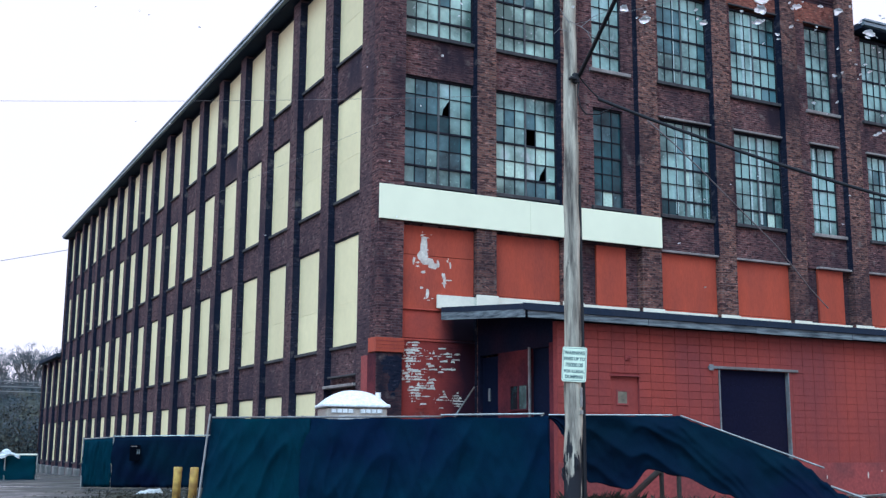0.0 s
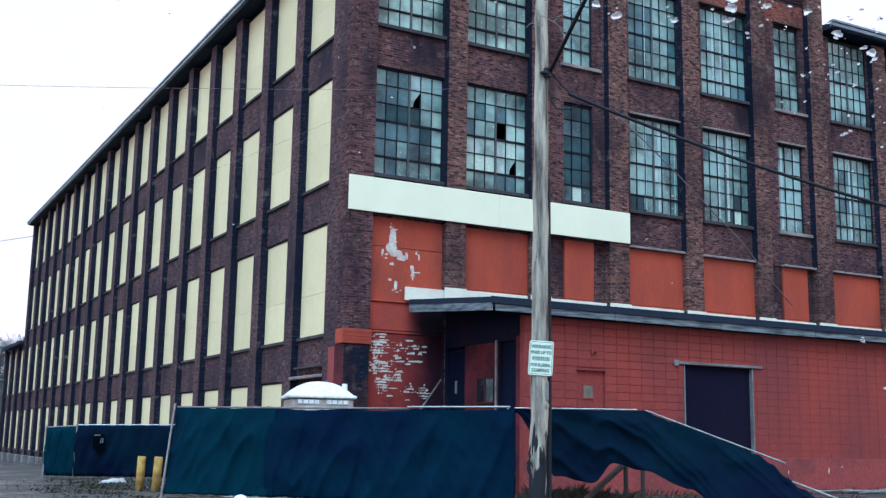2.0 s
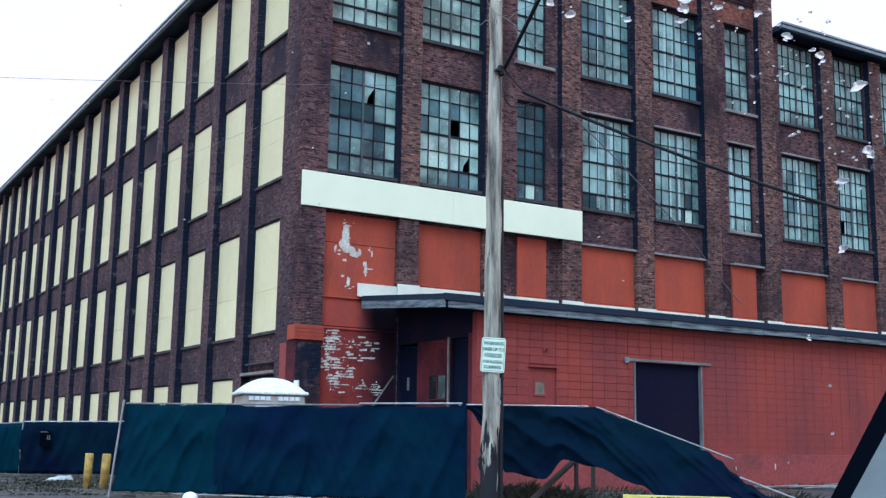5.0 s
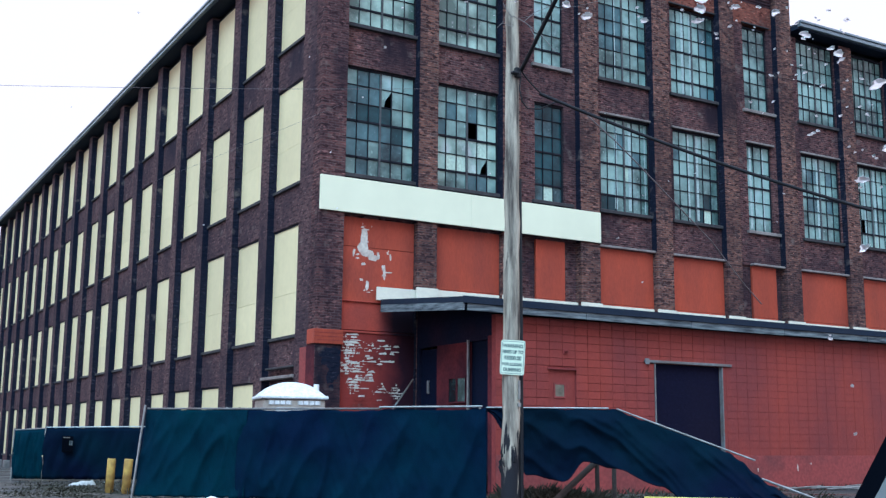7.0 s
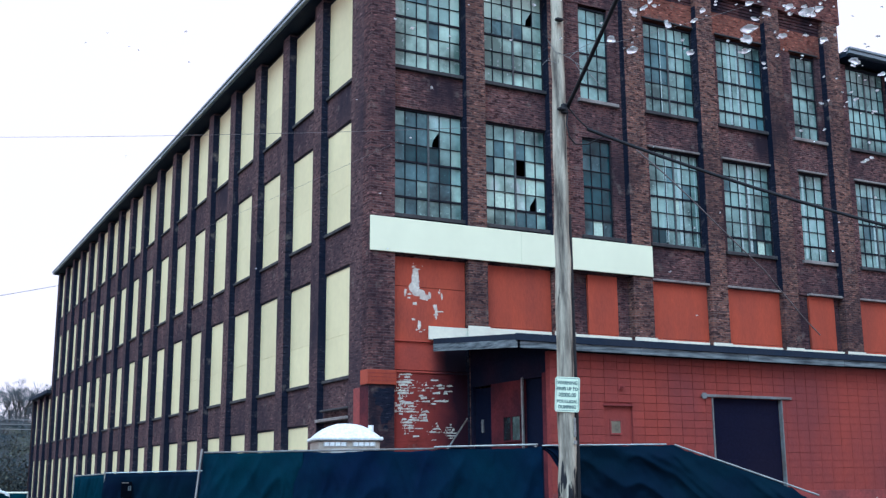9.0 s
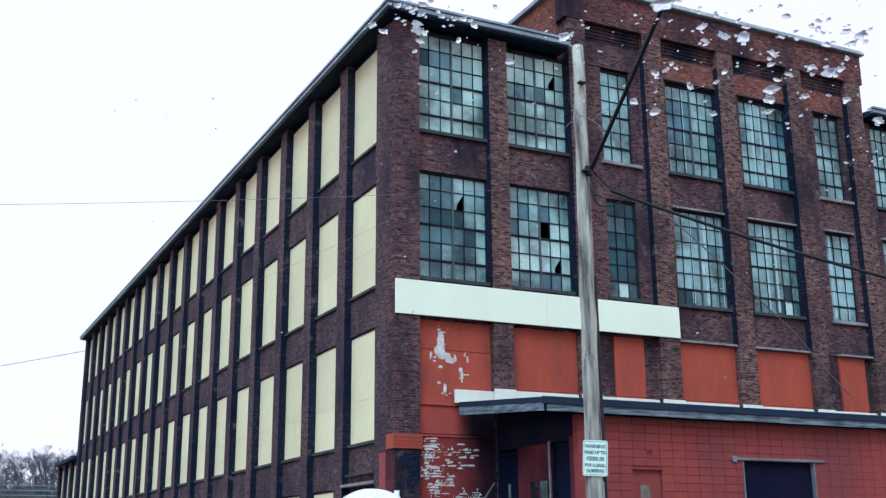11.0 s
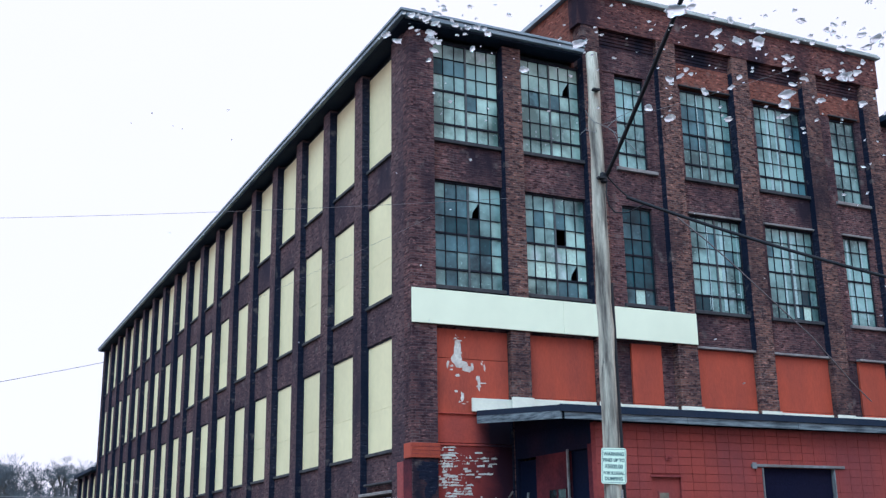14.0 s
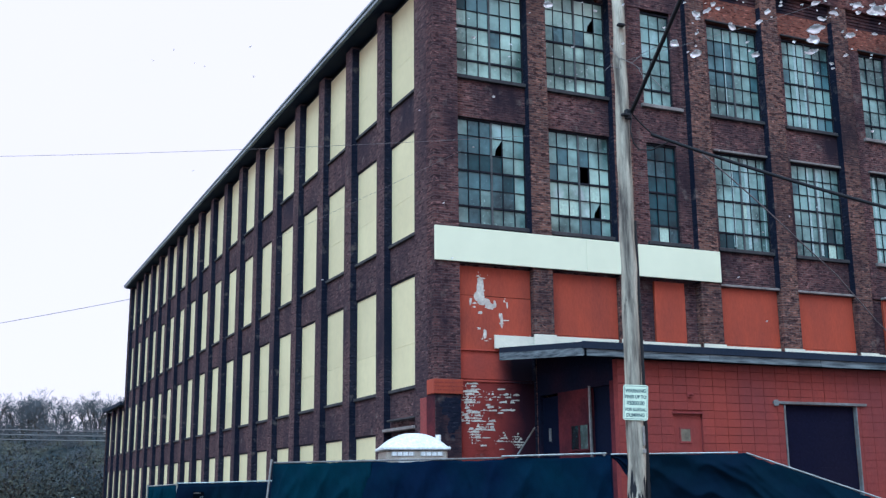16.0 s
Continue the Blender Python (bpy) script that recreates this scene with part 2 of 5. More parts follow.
RUBBER = mat("black_window_seal", (0.002, 0.003, 0.006), 0.8, 0, 0.02)
CAR_GREY = worn("grey_pillar_plastic", (0.20, 0.215, 0.21), (0.16, 0.17, 0.17), 0.55, s1=10)


def soot_shade_fan(m, x0, x1, soot):
    """Soot and the canopy's shade painted in, darkening in tongues towards the porch side."""
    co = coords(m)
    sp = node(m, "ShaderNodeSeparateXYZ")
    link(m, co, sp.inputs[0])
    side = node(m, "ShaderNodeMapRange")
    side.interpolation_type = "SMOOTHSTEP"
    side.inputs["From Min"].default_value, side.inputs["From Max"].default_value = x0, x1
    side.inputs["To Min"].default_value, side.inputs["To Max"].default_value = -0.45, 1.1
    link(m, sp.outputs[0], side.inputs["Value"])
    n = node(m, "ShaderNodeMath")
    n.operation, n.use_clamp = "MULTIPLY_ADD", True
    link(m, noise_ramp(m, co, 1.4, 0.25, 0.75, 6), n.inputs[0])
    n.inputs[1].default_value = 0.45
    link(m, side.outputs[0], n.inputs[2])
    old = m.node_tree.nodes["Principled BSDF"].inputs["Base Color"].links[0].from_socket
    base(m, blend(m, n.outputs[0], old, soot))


# red paint darkened along x to carry the shade beneath the canopy
soot_shade_fan(BRICK_PAINTED, 1.3, 3.2, (0.030, 0.012, 0.020))
PANEL_SOOT_SHADE = worn("soot_and_shade_red_panel", (0.40, 0.062, 0.036), (0.25, 0.047, 0.034), 0.75, s1=0.9, s2=16, lo=0.38, hi=0.72, grit=0.25, grain=0.12)
soot_shade_fan(PANEL_SOOT_SHADE, 1.5, 2.8, (0.020, 0.010, 0.022))


def glass_material(name, tint, dirt, lo, hi, gloss=0.6):
    """Old wired factory glass: a dusty film over a reflecting pane, different from pane to pane, with reflections
    painted in.
    """
    m = mat(name, tint, 0.12, 0, gloss)
    co = coords(m)
    oi = node(m, "ShaderNodeObjectInfo")
    half = blend(m, 0.5, tint, dirt)
    c = blend(m, oi.outputs["Random"], half, dirt)
    # broad dark and pale patches paint reflected trees and sky
    c = blend(m, noise_ramp(m, co, 0.62, 0.40, 0.62, 5), c, tuple(v * 0.30 for v in tint))
    c = blend(m, noise_ramp(m, co, 0.9, 0.60, 0.78, 5, (1.3, 1.3, 0.8)), c, tuple(min(0.6, v * 1.45) for v in dirt))
    c = blend(m, noise_ramp(m, co, 9, 0.62, 0.85, 4), c, tuple(min(0.7, v * 1.4) for v in dirt))
    base(m, c)
    rr = node(m, "ShaderNodeMapRange")
    rr.inputs["To Min"].default_value, rr.inputs["To Max"].default_value = lo, hi
    link(m, noise_ramp(m, co, 2.3, 0.3, 0.7, 4), rr.inputs["Value"])
    link(m, rr.outputs[0], m.node_tree.nodes["Principled BSDF"].inputs["Roughness"])
    bump(m, noise_ramp(m, co, 3.0, 0.2, 0.8, 2), 0.12, 0.02)
    return m


GLASS = glass_material("dusty_glass", (0.160, 0.262, 0.238), (0.330, 0.470, 0.41), 0.05, 0.25, 0.5)
GLASS_DARK = glass_material("dark_glass", (0.012, 0.045, 0.056), (0.030, 0.085, 0.095), 0.06, 0.2, 0.28)
# blue-grey panes carry the dark of reflected trees in their colour
GLASS_BLUE = glass_material("blue_grey_glass", (0.045, 0.105, 0.120), (0.120, 0.215, 0.225), 0.04, 0.2, 0.42)
GLASS_LIGHT = glass_material("limed_glass", (0.32, 0.47, 0.385), (0.52, 0.67, 0.55), 0.08, 0.3)
GLASS_PALE = worn("whitewashed_pane", (0.56, 0.67, 0.53), (0.44, 0.55, 0.45), 0.5, s1=2)
CURTAIN = worn("pale_inner_strip", (0.44, 0.53, 0.49), (0.32, 0.40, 0.38), 0.8, s1=2)
DROP = mat("rain_water", (1, 1, 1), 0.28)
DROP.node_tree.nodes["Principled BSDF"].inputs["Transmission Weight"].default_value = 0.92
DROP.node_tree.nodes["Principled BSDF"].inputs["IOR"].default_value = 1.33


def ground_material():
    m = mat("wet_worn_asphalt", (0.05, 0.052, 0.055), 0.7)
    co = coords(m)
    c = blend(m, noise_ramp(m, co, 0.22, 0.40, 0.62, 6), (0.052, 0.054, 0.058), (0.085, 0.075, 0.06))
    c = blend(m, noise_ramp(m, co, 0.9, 0.56, 0.72, 7), c, (0.065, 0.068, 0.036))
    c = blend(m, noise_ramp(m, co, 14, 0.35, 0.75, 3), c, (0.035, 0.035, 0.037))
    base(m, c)
    rr = node(m, "ShaderNodeMapRange")
    rr.inputs["To Min"].default_value, rr.inputs["To Max"].default_value = 0.22, 0.9
    link(m, noise_ramp(m, co, 0.4, 0.38, 0.60, 5), rr.inputs["Value"])
    link(m, rr.outputs[0], m.node_tree.nodes["Principled BSDF"].inputs["Roughness"])
    bump(m, noise_ramp(m, co, 25, 0.2, 0.8, 5), 0.4, 0.01)
    return m


ASPHALT = ground_material()


# ---- mesh helpers ----
def box(bm, x0, x1, y0, y1, z0, z1, bevel=0.0):
    r = bmesh.ops.create_cube(bm, size=1.0, matrix=Matrix.Translation(((x0 + x1) / 2, (y0 + y1) / 2, (z0 + z1) / 2)) @ Matrix.Diagonal((x1 - x0, y1 - y0, z1 - z0, 1)))
    if bevel:
        es = list({e for v in r["verts"] for e in v.link_edges})
        bmesh.ops.bevel(bm, geom=es, offset=bevel, segments=1, affect="EDGES")
    return bm


def boxes(*rows, bevel=0.0):
    bm = bmesh.new()
    for r in rows:
        box(bm, *r, bevel=bevel)
    return bm


def tube(bm, pts, radii, sides=8, cap=True):
    """A tapered pipe along points."""
    pts = [Vector(p) for p in pts]
    rings = []
    for i, p in enumerate(pts):
        d = (pts[min(i + 1, len(pts) - 1)] - pts[max(i - 1, 0)]).normalized()
        a = d.orthogonal().normalized() if abs(d.z) < 0.95 else Vector((1, 0, 0)).cross(d).normalized()
        b = d.cross(a)
        r = radii[i] if isinstance(radii, (list, tuple)) else radii
        rings.append([bm.verts.new(p + r * (math.cos(2 * math.pi * k / sides) * a + math.sin(2 * math.pi * k / sides) * b)) for k in range(sides)])
    for r0, r1 in zip(rings, rings[1:]):
        best = min(range(sides), key=lambda s: (r1[s].co - r0[0].co).length)
        for k in range(sides):
            bm.faces.new((r0[k], r0[(k + 1) % sides], r1[(k + 1 + best) % sides], r1[(k + best) % sides]))
    if cap:
        bm.faces.new(rings[0][::-1])
        bm.faces.new(rings[-1])
    return bm


def mesh_of(name, bm, material, smooth=False):
    bmesh.ops.recalc_face_normals(bm, faces=bm.faces)
    me = bpy.data.meshes.new(name)
    bm.to_mesh(me)
    bm.free()
    me.materials.append(material)
    if smooth:
        me.polygons.foreach_set("use_smooth", [True] * len(me.polygons))
    return me


def part(name, bm, material, parent=None, label="", smooth=False):
    ob = new(name, bm if isinstance(bm, bpy.types.Mesh) else mesh_of(name, bm, material, smooth))
    ob.parent = parent
    if label:
        tagged(ob, label)
    return ob


def thing(name, label, category, group="", kind="", at=(0, 0, 0), rz=0):
    ob = new(name)
    ob.matrix_basis = pose(*at, 0, 0, rz)
    return tagged(ob, label, category, group, kind)


def solid(name, bm, material, label, category, group="", kind="", smooth=False):
    return tagged(new(name, mesh_of(name, bm, material, smooth)), label, category, group, kind)


def ground_z(x, y):
    """Level yard that falls gently along the long side of the factory."""
    z = 0.09 if y < -7 else 0.09 - 0.14 * min(1, (y + 7) / 6)
    if y > 0:
        z -= 0.011 * min(y, 90)
    if y > 150:
        z += 0.03 * min(y - 150, 300)
    return z


def heading(az, dist, z=0.0):
    """A place at that many degrees to the right of +y and metres from the viewpoint, z above its level."""
    a = radians(az)
    return Vector((EYE[0] + dist * math.sin(a), EYE[1] + dist * math.cos(a), EYE[2] + z))


# ---- ground ----
def build_ground():
    xs = [-900, -400, -200, -100] + [-60 + 3 * i for i in range(41)] + [100, 200, 400, 900]
    ys = [-900, -300, -100] + [-48 + 3 * i for i in range(50)] + [130, 170, 230, 320, 450, 900, 2500]
    bm = bmesh.new()
    vs = [[bm.verts.new((x, y, ground_z(x, y) + (0.03 * noise.noise((x * 0.21, y * 0.21, 0)) if abs(x) < 50 and abs(y) < 60 else 0))) for x in xs] for y in ys]
    for j in range(len(ys) - 1):
        for i in range(len(xs) - 1):
            bm.faces.new((vs[j][i], vs[j][i + 1], vs[j + 1][i + 1], vs[j + 1][i]))
    solid("ground", bm, ASPHALT, "wet cracked asphalt yard with dirt and weeds", "ground", kind="structure", smooth=True)


build_ground()

# ---- factory: levels and bays ----
SILLS, HEADS = (0.25, 4.25, 8.67, 13.07), (3.03, 7.46, 11.82, 16.27)
EAVE = 16.70
BAY, FIRST, BOARD_W, BAYS = 3.10, 1.39, 2.43, 18
RECESS = 0.26
END = FIRST + BAY * BAYS + 0.1
LOW_END = END + 9.3


def build_west_wall():
    """The long side with its piers and boarded windows."""
    wall = thing("wall_west", "long sooty brick side wall with piers", "wall", kind="structure")
    part("pier", boxes((0.0, 0.9, 0.5, FIRST, -0.3, HEADS[3] + 0.1)), BRICK_SIDE, wall)
    pier = mesh_of("pier", boxes((0.0, 0.55, 0, BAY - BOARD_W, -0.9, HEADS[3] + 0.1)), BRICK_SIDE)
    low_pier = mesh_of("pier", boxes((0.0, 0.55, 0, BAY - BOARD_W, -1.1, 7.7)), BRICK_SIDE)
    # thin dark facing paints the recess shade onto the pier sides
    flank = mesh_of("flank", boxes((0.006, RECESS - 0.01, -0.008, -0.001, -0.6, HEADS[3] + 0.02)), BRICK_SOOT_SHADE)
    low_flank = mesh_of("flank", boxes((0.006, RECESS - 0.01, -0.008, -0.001, -0.8, 7.66)), BRICK_SOOT_SHADE)
    foot = mesh_of("footing", boxes((-0.10, 0.5, -0.08, BAY - BOARD_W + 0.08, -1.0, -0.12), bevel=0.05), CONCRETE)
    wide = mesh_of("spandrel", boxes(*[(RECESS - 0.05, 0.6, 0, BOARD_W, a, b) for a, b in ((-1.0, SILLS[0]), (HEADS[0], SILLS[1]), (HEADS[1], SILLS[2]), (HEADS[2], SILLS[3]))]), BRICK_SIDE)
    low = mesh_of("spandrel", boxes(*[(RECESS - 0.05, 0.6, 0, BOARD_W, a, b) for a, b in ((-1.2, SILLS[0]), (HEADS[0], SILLS[1]), (HEADS[1], 7.7))]), BRICK_SIDE)
    for k in range(BAYS + 3):
        y = FIRST + k * BAY + (0.3 if k >= BAYS else 0)
        if y > LOW_END - 1:
            break
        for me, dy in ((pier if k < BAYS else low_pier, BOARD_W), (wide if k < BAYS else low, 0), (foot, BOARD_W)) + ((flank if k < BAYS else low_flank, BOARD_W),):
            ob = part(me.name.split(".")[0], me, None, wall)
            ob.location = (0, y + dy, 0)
    part("end_wall", boxes((0.0, 22.0, END - 0.45, END, -1.0, EAVE - 0.2)), BRICK_SIDE, wall)
    part("low_end_wall", boxes((0.0, 22.0, LOW_END - 0.4, LOW_END, -1.2, 7.7)), BRICK_SIDE, wall)


build_west_wall()


def boarded_window(h, split=False):
    """Cream boarding over a tall window, on a dark sill, with its joints."""
    w = tagged(new("boarded_window"), "tall window boarded over with cream panels, dark sill", "window", "boarded windows of the long side", "structure")
    panel_rows = (h * 0.62, h * 0.38)
    z = 0.0
    for ph in panel_rows[::-1]:
        cut = BOARD_W * 0.24 if split else 0.0
        if split:
            part("panel", boxes((0.0, 0.03, 0.004, cut - 0.004, z + 0.004, z + ph - 0.004)), CREAM, w)
        part("panel", boxes((0.0, 0.03, cut + 0.004, BOARD_W - 0.004, z + 0.004, z + ph - 0.004)), CREAM, w)
        z += ph
    part("backing", boxes((0.026, 0.06, 0.0, BOARD_W, 0.0, h)), CREAM_EDGE, w)
    part("sill", boxes((-0.12, 0.05, 0.004, BOARD_W - 0.004, -0.10, -0.004), bevel=0.01), SILL, w)
    part("head_strip", boxes((-0.02, 0.05, 0.0, BOARD_W, h - 0.06, h - 0.004)), STEEL, w)
    return w


def build_boards():
    for s, (a, b) in enumerate(zip(SILLS, HEADS)):
        first = None
        for k in range(BAYS + 3):
            if k >= BAYS and s > 1:
                continue
            y = FIRST + k * BAY + (0.3 if k >= BAYS else 0)
            if y > LOW_END - 1:
                continue
            if s == 0 and k == 0:
                b1 = thing("bricked_window", "bricked-up window under a sloping grey ledge", "window", kind="structure")
                part("infill", boxes((RECESS, 0.5, y, y + BOARD_W, a, b)), BRICK_SIDE, b1)
                part("ledge", boxes((-0.06, 0.16, y + 0.02, y + BOARD_W - 0.02, b - 0.02, b + 0.07), bevel=0.015), SILL_PALE, b1)
                part("ledge", boxes((0.02, 0.18, y + 0.1, y + BOARD_W - 0.2, b + 0.28, b + 0.34), bevel=0.012), SILL, b1)
                continue
            m = pose(RECESS, y, a)
            if k == 1:
                boarded_window(b - a, True).matrix_basis = m
            elif first is None:
                first = boarded_window(b - a)
                first.matrix_basis = m
            else:
                copy_thing(first, m)


build_boards()

# front: piers stand proud of the spandrels between them
PIERS = ((0.0, 0.76), (3.07, 3.70), (5.97, 6.62), (8.88, 9.62), (11.96, 12.66), (15.08, 15.76), (17.90, 18.65), (21.22, 21.92), (24.05, 24.75), (26.98, 27.65), (29.6, 30.4))
WINDOWS = ((0.86, 3.065), (3.80, 5.965), (7.30, 8.42), (9.88, 11.955), (12.98, 15.075), (16.42, 17.62), (19.18, 21.19), (22.08, 24.02), (25.0, 26.95), (27.85, 29.75))
FRONT = 30.4
TOWER = (6.30, 18.78)


def build_front_wall():
    wall = thing("wall_south", "dark red brick front wall with proud piers", "wall", kind="structure")
    for i, (a, b) in enumerate(PIERS):
        top = 17.7 if TOWER[0] - 0.6 < a < TOWER[1] - 0.05 else 16.3
        part("pier", boxes((a, b, 0.0, 0.5, -0.3, top)), BRICK_PIER if i else BRICK, wall)
        # window-side pier faces get their recess shade as dark brick colour
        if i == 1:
            part("flank", boxes((a - 0.008, a - 0.001, 0.006, 0.30, -0.2, 5.1)), BRICK_SOOT_SHADE, wall)
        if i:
            part("flank", boxes((a - 0.008, a - 0.001, 0.006, 0.30, HEADS[1], min(top, 17.05))), BRICK_SOOT_SHADE, wall)
    for i, (a, b) in enumerate(WINDOWS):
        l, r = PIERS[i][1], PIERS[i + 1][0]
        rows = [(l, r, 0.24, 0.6, HEADS[1] - 0.03, SILLS[2]), (l, r, 0.24, 0.6, HEADS[2], SILLS[3])]
        for z0, z1 in ((SILLS[2], HEADS[2]), (SILLS[3], HEADS[3])):
            if a - l > 0.02:
                rows.append((l, a, 0.24, 0.6, z0, z1))
            if r - b > 0.02:
                rows.append((b, r, 0.24, 0.6, z0, z1))
        part("spandrel", boxes(*rows), BRICK, wall)
        if TOWER[0] - 0.5 < a < TOWER[1]:
            part("lintel_field", boxes((l, r, 0.22, 0.6, HEADS[3], 17.15)), BRICK if i == 2 else BRICK_WARM, wall)
            rows = [(l, r, 0.215 - 0.020 * k, 0.55, 17.10 + 0.11 * k, 17.19 + 0.11 * k) for k in range(6)]
            part("corbel_band", boxes(*rows), BRICK_SMOKED, wall)
            part("corbel_backing", boxes((l, r, 0.24, 0.56, 17.15, 17.8)), BRICK, wall)
        # wall behind the red panels and down to the yard
        part("lower_wall", boxes((l, r, 0.30, 0.6, -0.3, HEADS[1] - 0.03)), BRICK, wall)
    return wall


front = build_front_wall()


def build_tower():
    """The taller stair block with its parapet."""
    t = thing("tower_block", "taller brick stair block with metal-capped parapet", "building", kind="structure")
    part("parapet", boxes((TOWER[0] - 0.45, TOWER[1], -0.02, 0.5, 17.66, 18.78)), BRICK_TOWER, t)
    part("side_wall", boxes((TOWER[0] - 0.45, TOWER[0], 0.5, 9.0, 16.2, 18.74)), BRICK_WARM, t)
    part("side_wall", boxes((TOWER[1] - 0.45, TOWER[1], 0.5, 9.0, 16.2, 18.74)), BRICK, t)
    part("coping", boxes((TOWER[0] - 0.62, TOWER[1] + 0.14, -0.17, 0.6, 18.80, 18.90), (TOWER[0] - 0.56, TOWER[1] + 0.09, -0.11, 0.6, 18.90, 18.99), bevel=0.015), COPING, t)
    part("coping", boxes((TOWER[0] - 0.60, TOWER[0] + 0.05, 0.6, 9.1, 18.76, 18.90)), EAVE_METAL, t)
    part("roof_deck", boxes((TOWER[0], TOWER[1], 0.5, 9.0, 18.2, 18.3)), ROOFING, t)
    part("rear_wall", boxes((TOWER[0], TOWER[1], 8.6, 9.0, 16.2, 18.7)), BRICK, t)


build_tower()


def build_roof():
    r = thing("roof", "low roof with grey metal edge over black soffit", "roof", kind="structure")
    part("deck", boxes((-0.23, 22.0, 0.62, END, 16.55, 16.62), (-0.23, TOWER[0] - 0.48, -0.17, 0.62, 16.55, 16.62), (TOWER[1] + 0.03, 22.0, -0.17, 0.62, 16.55, 16.62)), ROOFING, r)
    part("deck", boxes((22.0, FRONT, -0.17, 16.0, 16.55, 16.62)), ROOFING, r)
    part("soffit", boxes((-0.27, 0.3, -0.1, END + 0.2, 16.43, 16.54)), EAVE_DARK, r)
    part("soffit", boxes((0.3, TOWER[0] - 0.47, -0.22, 0.35, 16.40, 16.54)), EAVE_DARK, r)
    part("soffit", boxes((TOWER[1] + 0.02, FRONT, -0.22, 0.35, 16.40, 16.54)), EAVE_DARK, r)
    part("gutter", boxes((-0.40, -0.26, -0.36, END + 0.3, 16.48, 16.60), (-0.44, -0.24, -0.40, END + 0.34, 16.61, 16.70), bevel=0.012), EAVE_METAL, r)
    part("gutter", boxes((-0.24, TOWER[0] - 0.47, -0.36, -0.2, 16.46, 16.60), (-0.24, TOWER[0] - 0.47, -0.40, -0.18, 16.61, 16.70), bevel=0.012), EAVE_METAL, r)
    part("gutter", boxes((TOWER[1] + 0.02, FRONT, -0.36, -0.2, 16.46, 16.60), (TOWER[1] + 0.02, FRONT, -0.40, -0.18, 16.61, 16.70), bevel=0.012), EAVE_METAL, r)
    part("low_deck", boxes((-0.2, 22.0, END, LOW_END + 0.2, 7.82, 7.9)), ROOFING, r)
    part("low_gutter", boxes((-0.30, 0.1, END + 0.02, LOW_END + 0.25, 7.72, 7.96)), EAVE_DARK, r)


build_roof()


def build_inside():
    """Bare floors and inner walls behind the windows."""
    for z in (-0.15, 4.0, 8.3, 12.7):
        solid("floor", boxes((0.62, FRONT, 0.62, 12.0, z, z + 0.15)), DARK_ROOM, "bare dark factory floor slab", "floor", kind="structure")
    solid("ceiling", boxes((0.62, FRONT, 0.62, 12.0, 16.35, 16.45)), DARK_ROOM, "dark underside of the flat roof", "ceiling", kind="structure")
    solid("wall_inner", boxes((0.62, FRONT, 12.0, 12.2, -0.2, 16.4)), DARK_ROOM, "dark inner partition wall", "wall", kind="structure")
    solid("wall_east", boxes((FRONT, FRONT + 0.3, 0.0, 16.0, -0.3, 16.5)), BRICK, "plain brick end wall", "wall", kind="structure")
    solid("wall_north", boxes((21.6, FRONT, 15.7, 16.0, -0.3, 16.5), (21.6, 22.0, 16.0, END, -0.8, 16.5)), BRICK, "plain brick rear wall", "wall", kind="structure")


build_inside()


